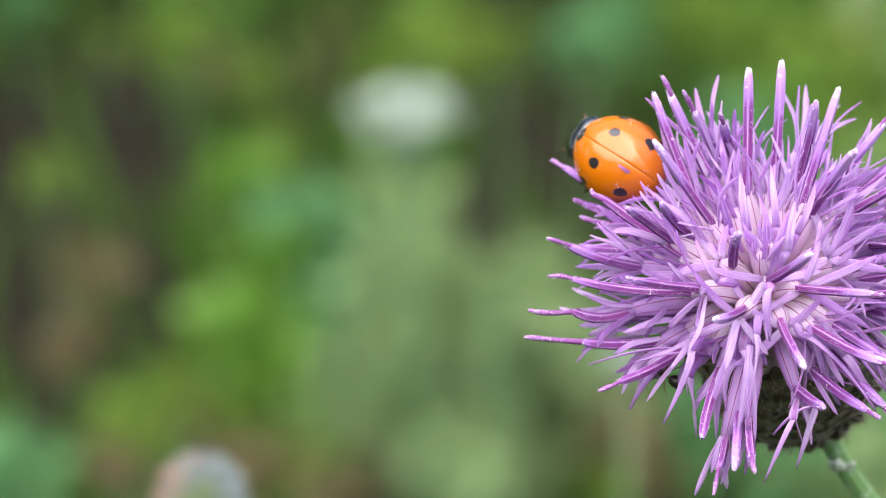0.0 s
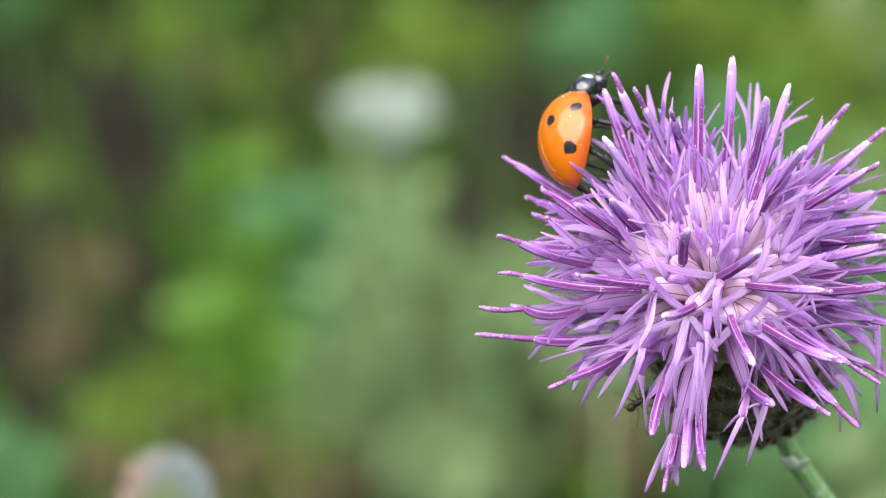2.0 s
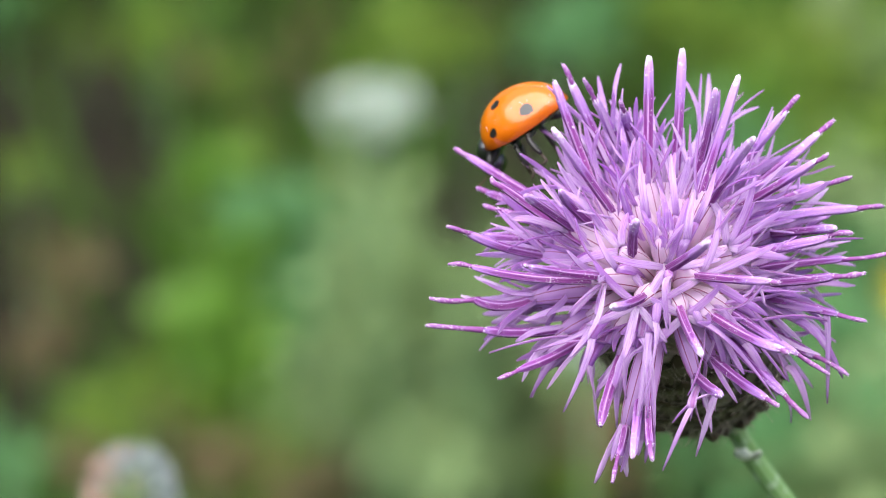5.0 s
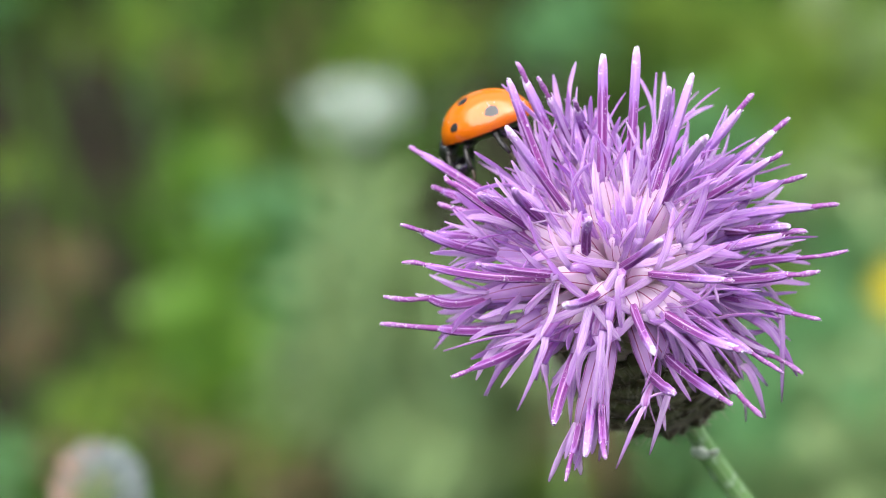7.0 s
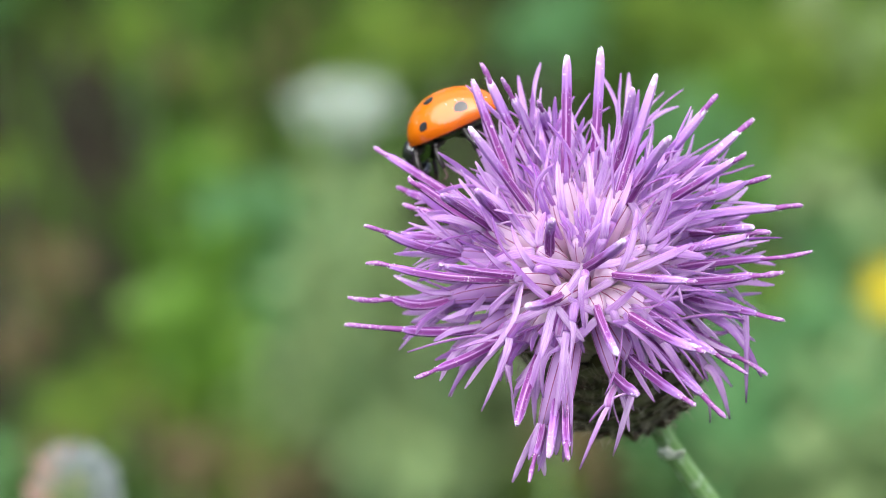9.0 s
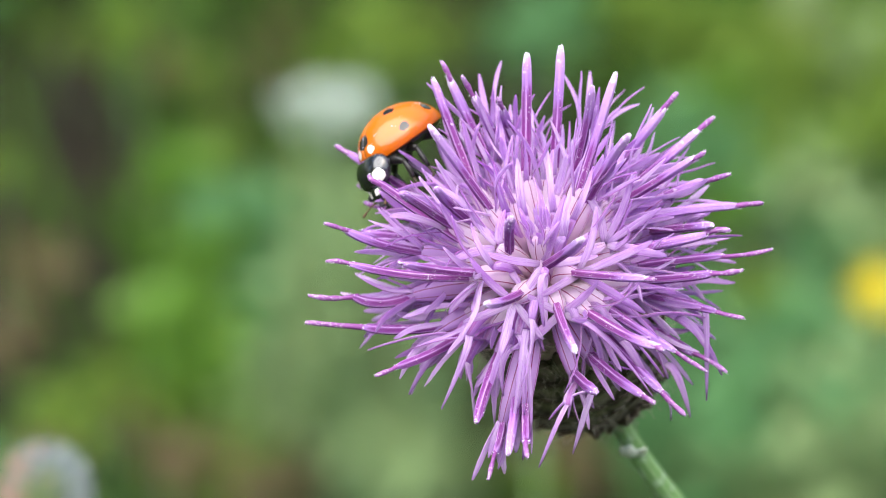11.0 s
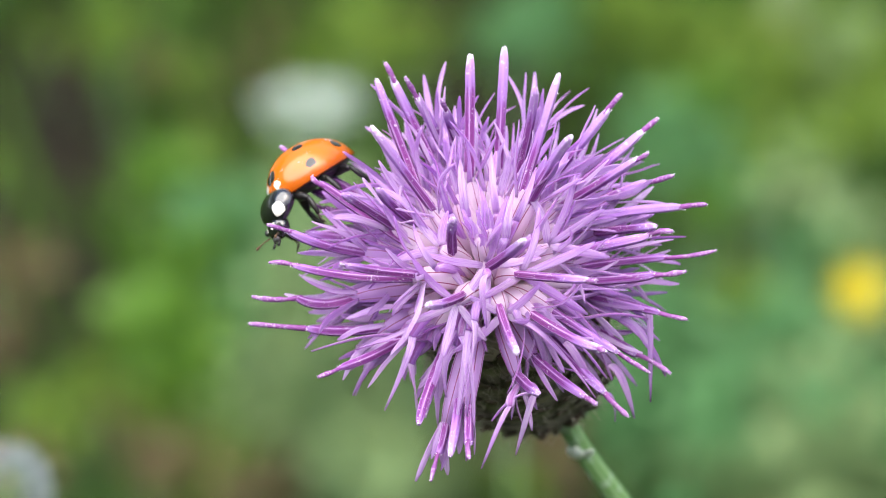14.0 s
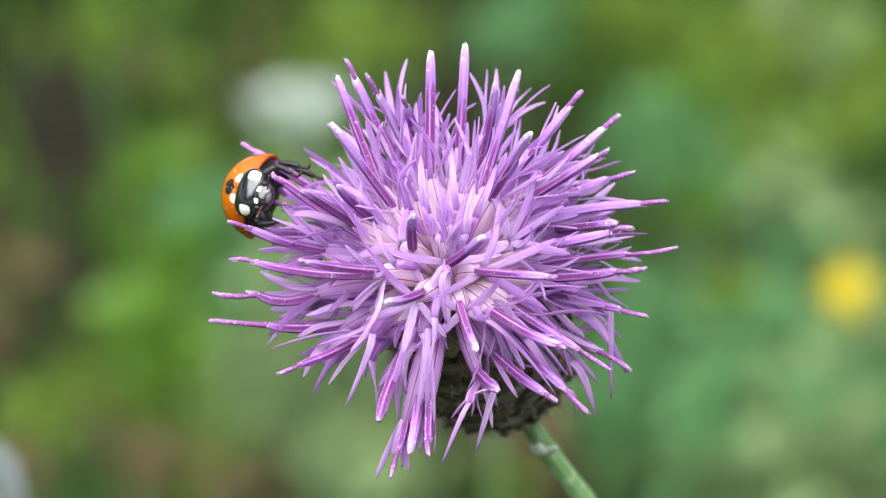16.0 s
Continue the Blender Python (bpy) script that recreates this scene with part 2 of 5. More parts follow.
PALE = [(0.0, (0.84, 0.79, 0.66)), (0.35, (0.98, 0.90, 0.85)), (0.7, (0.98, 0.88, 0.93)), (1.0, (0.92, 0.74, 0.93))]
VIOLET = [(0.0, (0.84, 0.76, 0.72)), (0.35, (0.88, 0.70, 0.88)), (0.7, (0.80, 0.56, 0.88)), (1.0, (0.74, 0.47, 0.86))]
LOBE, ANTHER, STYLE = lobe_material(), anther_material(), style_material()
THROAT, RIM_THROAT = throat_material("throat_pink_white", PALE), throat_material("throat_violet", VIOLET)
WITHERED, POLLEN, BRACT, STEM = withered_material(), pollen_material(), bract_material(), stem_material()
FUZZ = plain_material("cobweb_grey", (0.26, 0.24, 0.17), (0.46, 0.43, 0.34), 900, 0.9, 0.1, 0.2)
AXIL = plain_material("scale_leaf_pale", (0.55, 0.62, 0.50), (0.78, 0.82, 0.76), 900, 0.7, 0.2, 0.2)
WING_CASE = wing_case_material()
PRONOTUM = shell_material("pronotum_black", ((EL + 0.66) / 1000, 0.00108, -0.00034), 0.00033)
FACE = shell_material("head_black", ((EL + 1.00) / 1000, 0.00036, -0.00088), 0.00016)
CHITIN = plain_material("chitin_black", (0.008, 0.008, 0.009), (0.022, 0.018, 0.016), 1500, 0.3, 0.35)
FEELER = plain_material("feeler_brown", (0.05, 0.028, 0.014), (0.12, 0.065, 0.03), 1500, 0.5, 0.3)
FOOT = plain_material("foot_dark_brown", (0.02, 0.014, 0.010), (0.06, 0.04, 0.025), 1500, 0.5, 0.3)
ANT_SHELL = plain_material("ant_shell_dark_brown", (0.012, 0.009, 0.008), (0.035, 0.024, 0.018), 2500, 0.28, 0.4)
ANT_LIMB = plain_material("ant_limb_brown", (0.10, 0.05, 0.02), (0.20, 0.11, 0.05), 2500, 0.4, 0.35)
MOUTH = plain_material("mouth_grey", (0.03, 0.03, 0.035), (0.13, 0.12, 0.11), 2500, 0.4, 0.4)

BRIGHT_LEAF = plain_material("leaf_bright_green", (0.10, 0.235, 0.021), (0.175, 0.345, 0.046), 60, 0.55, 0.3, 0.35, 0.3, 0.5)
TEAL_LEAF = plain_material("leaf_blue_green", (0.105, 0.275, 0.09), (0.19, 0.40, 0.165), 60, 0.55, 0.3, 0.35, 0.3, 0.5)
SAGE_LEAF = plain_material("leaf_sage", (0.22, 0.34, 0.125), (0.37, 0.49, 0.225), 60, 0.65, 0.2, 0.3, 0.3, 0.5)
OLIVE_LEAF = plain_material("leaf_olive", (0.14, 0.25, 0.026), (0.26, 0.385, 0.07), 60, 0.6, 0.2, 0.35, 0.3, 0.5)
DRY_LEAF = plain_material("leaf_dry_brown", (0.15, 0.118, 0.06), (0.28, 0.22, 0.12), 60, 0.8, 0.1, 0.2, 0.3, 0.5)
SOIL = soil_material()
GRASS = plain_material("grass_mixed", (0.038, 0.105, 0.010), (0.10, 0.195, 0.026), 12, 0.6, 0.2, 0.3, 0.2, 0.6)
WHITE_PETAL = plain_material("petal_white", (0.34, 0.41, 0.35), (0.54, 0.60, 0.53), 90, 0.7, 0.2, 0.25)
FADED_PETAL = plain_material("petal_faded_white", (0.22, 0.27, 0.27), (0.52, 0.57, 0.56), 900, 0.7, 0.2, 0.2, 0.3, 0.5)
YELLOW_PETAL = plain_material("petal_yellow", (0.60, 0.49, 0.012), (0.74, 0.63, 0.03), 90, 0.6, 0.2, 0.25)
PINK_PETAL = plain_material("petal_dusty_pink", (0.40, 0.26, 0.21), (0.56, 0.42, 0.36), 90, 0.7, 0.2, 0.25)
BARK = plain_material("bark_brown", (0.05, 0.04, 0.03), (0.12, 0.10, 0.07), 6, 0.9, 0.1, 0, 0.6)
TREE_LEAF = plain_material("tree_leaf_green", (0.035, 0.075, 0.016), (0.08, 0.14, 0.03), 3, 0.6, 0.2, 0.2, 0.2, 0.5)


# ---------------------------------------------------------------- building helpers
def part(name, bm, material, parent, label="", smooth=True):
    """Links a bmesh as one mesh object under a thing or a part."""
    me = bpy.data.meshes.new(name)
    bm.to_mesh(me)
    bm.free()
    me.materials.append(material)
    if smooth:
        me.polygons.foreach_set("use_smooth", [True] * len(me.polygons))
    ob = new(name, me)
    ob.parent = parent
    return tagged(ob, label=label)


def thing(name, place, label, category, group="", kind=""):
    ob = new(name)
    ob.empty_display_size = 0.01
    ob.location = place
    return tagged(ob, label, category, group, kind)


def fresh():
    bm = bmesh.new()
    bm.loops.layers.uv.new("UVMap")
    return bm


def tube(bm, points, sizes, seg=8, side=None, cup=0.0, ribs=0, rib_depth=0.0, close=True, rough=0.0, v_end=1.0, v_start=0.0, twist=0.0, flat=1.0):
    """A tube or a blade along points. sizes: half widths (across, thick) for each point. side: the direction of its width at the start.
    flat: below 1, a strap with two even faces."""
    uv = bm.loops.layers.uv.verify()
    points = [Vector(p) for p in points]
    n = len(points)
    across = Vector(side) if side is not None else Vector((0.31, 0.57, 0.76))
    rings = []
    for i, p in enumerate(points):
        run = (points[min(i + 1, n - 1)] - points[max(i - 1, 0)]).normalized()
        across = across - run * across.dot(run)
        if across.length < 1e-9:
            across = run.orthogonal()
        across.normalize()
        if twist:
            across.rotate(Matrix.Rotation(twist / n, 3, run))
        up = run.cross(across)
        rx, ry = sizes[i]
        ring = []
        for k in range(seg):
            th = 2 * math.pi * k / seg
            f = 1 + (rib_depth * math.cos(ribs * th) if ribs else 0) + (random.uniform(-rough, rough) if rough else 0)
            c, s = math.cos(th), math.sin(th)
            if flat < 1:
                c, s = math.copysign(abs(c) ** flat, c) if abs(c) > 1e-6 else 0.0, math.copysign(abs(s) ** flat, s) if abs(s) > 1e-6 else 0.0
            ring.append(bm.verts.new(p + across * (rx * f * c) + up * (ry * f * s + cup * rx * (c * c - 0.5))))
        rings.append(ring)
    for i in range(n - 1):
        for k in range(seg):
            k2 = (k + 1) % seg
            f = bm.faces.new((rings[i][k], rings[i][k2], rings[i + 1][k2], rings[i + 1][k]))
            for loop, (a, b) in zip(f.loops, ((k, i), (k + 1, i), (k + 1, i + 1), (k, i + 1))):
                loop[uv].uv = (a / seg, v_start + (v_end - v_start) * b / (n - 1))
    if close:
        for i, ring in ((0, rings[0][::-1]), (n - 1, rings[-1])):
            f = bm.faces.new(ring)
            for loop in f.loops:
                loop[uv].uv = (0.583, v_start + (v_end - v_start) * i / (n - 1))
    return bm


def curve(p, q, r, n):
    """Points of a quadratic curve."""
    p, q, r = Vector(p), Vector(q), Vector(r)
    return [p * (1 - s) ** 2 + q * 2 * s * (1 - s) + r * s * s for s in (i / (n - 1) for i in range(n))]


def ball(bm, centre, radii, turn=None, u=24, v=14, shape=None):
    """An ellipsoid, which shape(direction) may swell."""
    rows = []
    turn = turn or Matrix.Identity(3)
    for j in range(v + 1):
        th = math.pi * j / v
        row = []
        for i in range(u):
            ph = 2 * math.pi * i / u
            d = Vector((math.sin(th) * math.cos(ph), math.sin(th) * math.sin(ph), math.cos(th)))
            f = shape(d) if shape else 1
            row.append(Vector(centre) + turn @ Vector((d.x * radii[0] * f, d.y * radii[1] * f, d.z * radii[2] * f)))
        rows.append(row)
    verts = [[bm.verts.new(c) for c in row] if 0 < j < v else [bm.verts.new(row[0])] for j, row in enumerate(rows)]
    for j in range(v):
        for i in range(u):
            i2 = (i + 1) % u
            up, lo = verts[j], verts[j + 1]
            if len(up) == 1:
                bm.faces.new((up[0], lo[i], lo[i2]))
            elif len(lo) == 1:
                bm.faces.new((up[i], lo[0], up[i2]))
            else:
                bm.faces.new((up[i], lo[i], lo[i2], up[i2]))
    return bm


def scaled(bm, factor):
    for v in bm.verts:
        v.co *= factor
    return bm


# ---------------------------------------------------------------- ground, meadow and woods
def ground():
    bm = fresh()
    rings = [0, 0.25, 0.5, 0.75, 1, 1.5, 2.5, 5, 10, 30, 120, 600, 2500]
    prev = None
    for r in rings:
        ring = []
        for i in range(48):
            th = 2 * math.pi * i / 48
            x, y = r * math.cos(th), 0.6 + r * math.sin(th)
            z = 0.012 * noise.noise((x * 9, y * 9, 0)) if r < 2 else 0.0
            ring.append(bm.verts.new((x, y, z - 0.01)))
        if prev:
            for i in range(48):
                bm.faces.new((prev[i], ring[i], ring[(i + 1) % 48], prev[(i + 1) % 48]))
        prev = ring
    bmesh.ops.remove_doubles(bm, verts=bm.verts, dist=1e-6)
    bmesh.ops.recalc_face_normals(bm, faces=bm.faces)
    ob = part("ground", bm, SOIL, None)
    tagged(ob, "dark brown meadow soil under grass and weeds", "ground", kind="structure")


def blade(bm, base, tip, width, sag, rng):
    base, tip = Vector(base), Vector(tip)
    mid = base.lerp(tip, 0.55) + Vector((0, 0, sag))
    side = (tip - base).cross(Vector((rng.uniform(-1, 1), rng.uniform(-1, 1), 0.4))).normalized() * width
    rows = []
    for s in (0.0, 0.35, 0.7):
        p = base * (1 - s) ** 2 + mid * 2 * s * (1 - s) + tip * s * s
        w = (0.5 + 1.6 * s * (1 - s) * 1.6) * (1 if s < 0.6 else 0.75)
        rows.append((bm.verts.new(p - side * w), bm.verts.new(p + side * w)))
    end = bm.verts.new(tip)
    for r1, r2 in zip(rows, rows[1:]):
        bm.faces.new((r1[0], r1[1], r2[1], r2[0]))
    bm.faces.new((rows[-1][0], rows[-1][1], end))


def meadow_grass():
    rng = random.Random(11)
    bm = fresh()
    for _ in range(5200):
        x, y = rng.uniform(-0.30, 0.34), rng.uniform(0.35, 1.25)
        if any(math.hypot(x - bx, (y - by + 0.028) * 0.28) < br for bx, by, br in BARE) and rng.random() < 0.93:
            continue
        h = rng.uniform(0.015, 0.055)
        th = rng.uniform(0, 6.3)
        blade(bm, (x, y, -0.012), (x + 0.6 * h * math.cos(th), y + 0.6 * h * math.sin(th), h), rng.uniform(0.0008, 0.0022), 0.3 * h, rng)
    # thinner and coarser the farther it lies from the flower
    for _ in range(26000):
        r, th = abs(rng.gauss(0, 1.05)), rng.uniform(0, 6.3)
        x, y, h = r * math.cos(th), 0.6 + r * math.sin(th), rng.uniform(0.02, 0.06)
        if (abs(x) < 0.28 and 0.38 < y < 1.22) or (abs(x) < 0.12 and -0.3 < y < 0.4 and h > 0.04) or (y > 0.4 and any(math.hypot(x - bx, (y - by + 0.028) * 0.28) < br for bx, by, br in BARE)):
            continue
        blade(bm, (x, y, -0.012), (x + rng.uniform(-0.04, 0.04), y + rng.uniform(-0.04, 0.04), h), rng.uniform(0.0015, 0.004) * (1 + r), 0.015, rng)
    for _ in range(14000):
        r, th = 0.9 * 16 ** rng.random(), rng.uniform(0, 6.3)
        x, y, h = r * math.cos(th), 0.6 + r * math.sin(th), rng.uniform(0.05, 0.2)
        if abs(x) < 0.3 and -0.8 < y < 1.2:
            continue
        blade(bm, (x, y, -0.012), (x + rng.uniform(-0.1, 0.1), y + rng.uniform(-0.1, 0.1), h), rng.uniform(0.004, 0.02), 0.05, rng)
    ob = part("meadow_grass", bm, GRASS, None)
    tagged(ob, "short green and straw meadow grass on soil", "grass", kind="stuff")


def leafy_weed(name, centre, radius, leaf, label, rng, group):
    """A small weed: thin stalks from the ground and a loose clump of leaves."""
    centre = Vector(centre)
    foot = Vector((centre.x, centre.y + 0.01, -0.008))
    weed = thing(name, foot, label, "weed", group)
    stalks, leaves = fresh(), fresh()
    top = centre + Vector([rng.gauss(0, 0.45) * radius for _ in range(3)])
    mid = foot.lerp(top, 0.5) + Vector((rng.gauss(0, 0.3) * radius, rng.gauss(0, 0.3) * radius, 0))
    tube(stalks, [p - foot for p in curve(foot, mid, top, 5)], [(0.0006, 0.0006)] * 5, 5)
    for _ in range(70):
        d = Vector([rng.gauss(0, 1) for _ in range(3)]).normalized()
        p = centre + d * radius * rng.uniform(0.1, 0.95) - foot
        out = Vector([rng.gauss(0, 1) for _ in range(3)]).normalized() + d * 0.8 + Vector((0, -0.2, 0.35))
        size = radius * rng.uniform(0.45, 0.9)
        blade(leaves, p, p + out.normalized() * size, size * rng.uniform(0.16, 0.3), 0.15 * size, rng)
    part("stalk", stalks, STEM, weed)
    tagged(part("foliage", leaves, leaf, weed), kind="stuff")
    return weed


def umbel(name, centre, radius, height, label, rng, petal=None, florets=46, lean=0.012, thick=0.0006):
    """A flat flower cluster on a branched stalk."""
    petal = petal or WHITE_PETAL
    centre = Vector(centre)
    foot = Vector((centre.x + lean, centre.y + 0.05, -0.008))
    plant = thing(name, foot, label, "flower")
    stalk, heads = fresh(), fresh()
    hub = centre - Vector((0, 0, radius * 1.3))
    tube(stalk, [p - foot for p in curve(foot, (hub.x, hub.y, foot.z * 0.5 + hub.z * 0.5), hub, 8)], [(thick, thick)] * 8, 6)
    for k in range(florets):
        r = radius * math.sqrt((k + 0.5) / florets)
        th = k * 2.39996
        top = centre + Vector((r * math.cos(th), r * math.sin(th), height * (1 - (r / radius) ** 2) + rng.uniform(-0.1, 0.1) * radius))
        if k % 3 == 0:
            tube(stalk, [p - foot for p in curve(hub, hub.lerp(top, 0.5) + Vector((0, 0, -0.1 * radius)), top, 4)], [(0.0004, 0.0004)] * 4, 4)
        if rng.random() < 0.3 or math.sin(3 * th + 4 * r / radius) > 0.8:
            continue
        for j in range(6):
            b = th + j * math.pi / 3
            d = Vector((math.cos(b), math.sin(b), rng.uniform(0.0, 0.7)))
            blade(heads, top - foot, top - foot + d * radius * 0.22, radius * 0.07, 0.0, rng)
    part("stalk", stalk, STEM, plant)
    tagged(part("blossom", heads, petal, plant), kind="stuff")
    return plant


def daisy(name, centre, radius, facing, label, petal, heart, rng, petals=22):
    """A composite flower: a domed heart and rings of petals, on a stalk."""
    centre, facing = Vector(centre), Vector(facing).normalized()
    foot = Vector((centre.x + 0.006, centre.y + 0.03, -0.008))
    plant = thing(name, foot, label, "flower")
    s = facing.orthogonal().normalized()
    t = facing.cross(s)
    stalk, ring, core = fresh(), fresh(), fresh()
    tube(stalk, [p - foot for p in curve(foot, (centre.x, centre.y, centre.z * 0.6), centre - facing * radius * 0.2, 9)], [(0.0010, 0.0010)] * 9, 6)
    for row in range(2):
        for k in range(petals):
            th = 2 * math.pi * (k + 0.5 * row) / petals
            d = s * math.cos(th) + t * math.sin(th)
            lift = facing * radius * (0.12 + 0.3 * row + rng.uniform(-0.05, 0.05))
            blade(ring, centre - foot + d * radius * 0.2, centre - foot + d * radius * (1.0 - 0.25 * row) + lift, radius * 0.10, 0.0, rng)
    turn = Matrix((s, t, facing)).transposed()
    ball(core, centre - foot + facing * radius * 0.1, (radius * 0.42, radius * 0.42, radius * 0.25), turn, 14, 8)
    part("stalk", stalk, STEM, plant)
    tagged(part("ray", ring, petal, plant), kind="stuff")
    part("heart", core, heart, plant)
    return plant


def round_bud(place, radius, label):
    """A fading flower head, a ball of closed white florets on one side and browned ones on the other."""
    rng = random.Random(5)
    centre = Vector(place)
    foot = Vector((centre.x + 0.01, centre.y + 0.05, -0.008))
    plant = thing("clover_head", foot, label, "flower")
    white, pink, stalk, core = fresh(), fresh(), fresh(), fresh()
    tube(stalk, [p - foot for p in curve(foot, (centre.x, centre.y, centre.z * 0.6), centre - Vector((0, 0, radius * 0.7)), 9)], [(0.0007, 0.0007)] * 9, 6)
    ball(core, centre - foot, (radius * 0.7,) * 3, None, 16, 10)
    for k in range(150):
        z = 1 - 2 * (k + 0.5) / 150
        th = k * 2.39996
        r = math.sqrt(1 - z * z)
        d = Vector((r * math.cos(th), r * math.sin(th), z))
        blade(white if d.x + 0.35 * d.z > -0.05 + rng.uniform(-0.55, 0.55) else pink, centre - foot + d * radius * 0.5, centre - foot + d * radius + Vector((0, 0, radius * 0.15)), radius * 0.12, 0.0, rng)
    part("stalk", stalk, STEM, plant)
    part("heart", core, SAGE_LEAF, plant)
    tagged(part("white_side", white, FADED_PETAL, plant, "whitish closed florets"), kind="stuff")
    tagged(part("faded_side", pink, PINK_PETAL, plant, "faded brownish pink florets"), kind="stuff")


def woods():
    """A ring of trees round the meadow, each with trunk, limbs and a loose crown."""
    rng = random.Random(3)
    protos = []
    for _ in range(3):
        tree = thing("tree", (0, 0, 0), "broadleaf tree with a dark green crown at the meadow's edge", "tree", "trees round the meadow")
        wood, crown = fresh(), fresh()
        h = rng.uniform(7, 9)
        tube(wood, [(0, 0, -0.1), (0.1, 0, h * 0.25), (0, 0.1, h * 0.5), (0.1, 0, h * 0.8)], [(0.28, 0.28), (0.2, 0.2), (0.14, 0.14), (0.04, 0.04)], 8)
        for _ in range(9):
            th, z = rng.uniform(0, 6.3), rng.uniform(0.3, 0.75) * h
            end = Vector((2.1 * math.cos(th), 2.1 * math.sin(th), z + rng.uniform(0.4, 1.4)))
            tube(wood, curve((0.05, 0.05, z), (end.x * 0.5, end.y * 0.5, z + 0.2), end, 4), [(0.08, 0.08), (0.06, 0.06), (0.04, 0.04), (0.015, 0.015)], 5)
        clumps = []
        for _ in range(26):
            th, r, z = rng.uniform(0, 6.3), 2.4 * math.sqrt(rng.random()), rng.uniform(0.22, 1.0) * h
            clumps.append(Vector((r * math.cos(th) * (1.15 - z / h * 0.6), r * math.sin(th) * (1.15 - z / h * 0.6), z)))
        for c in clumps:
            for _ in range(70):
                p = c + Vector([rng.gauss(0, 0.42) for _ in range(3)])
                d = Vector([rng.gauss(0, 1) for _ in range(3)]).normalized()
                blade(crown, p, p + d * 0.45, 0.12, 0.0, rng)
        part("trunk", wood, BARK, tree)
        part("crown", crown, TREE_LEAF, tree)
        protos.append(tree)
    for k in range(30):
        th = 2 * math.pi * k / 30 + rng.uniform(-0.06, 0.06)
        r = rng.uniform(14, 19)
        m = pose(r * math.cos(th), r * math.sin(th), 0, 0, 0, rng.uniform(0, 360))
        if k < 3:
            protos[k].matrix_basis = m
        else:
            copy_thing(protos[k % 3], m)


BRIGHT = [
    (-0.061, 0.653, 0.079, 0.008),
    (-0.057, 0.593, 0.073, 0.012),
    (-0.055, 0.619, 0.076, 0.009),
    (-0.052, 0.572, 0.071, 0.009),
    (0.053, 0.641, 0.078, 0.006),
    (0.055, 0.689, 0.083, 0.007),
    (0.072, 0.662, 0.080, 0.006),
]
TEAL = [
    (-0.043, 0.632, 0.077, 0.012),
    (-0.049, 0.628, 0.077, 0.008),
    (0.012, 0.712, 0.086, 0.007),
    (0.021, 0.725, 0.087, 0.009),
    (-0.037, 0.583, 0.072, 0.009),
    (-0.099, 0.541, 0.067, 0.010),
    (0.037, 0.574, 0.071, 0.012),
    (0.051, 0.562, 0.070, 0.012),
    (0.066, 0.583, 0.072, 0.011),
    (0.065, 0.551, 0.068, 0.011),
    (0.032, 0.558, 0.069, 0.009),
    (0.076, 0.570, 0.071, 0.010),
    (0.044, 0.599, 0.074, 0.010),
    (0.059, 0.587, 0.072, 0.010),
    (0.050, 0.541, 0.067, 0.012),
    (0.080, 0.547, 0.068, 0.012),
    (0.071, 0.617, 0.076, 0.009),
    (0.044, 0.670, 0.081, 0.010),
    (0.055, 0.658, 0.080, 0.010),
    (-0.039, 0.608, 0.075, 0.008),
    (-0.029, 0.573, 0.070, 0.008),
    (-0.127, 0.865, 0.034, 0.007),
]
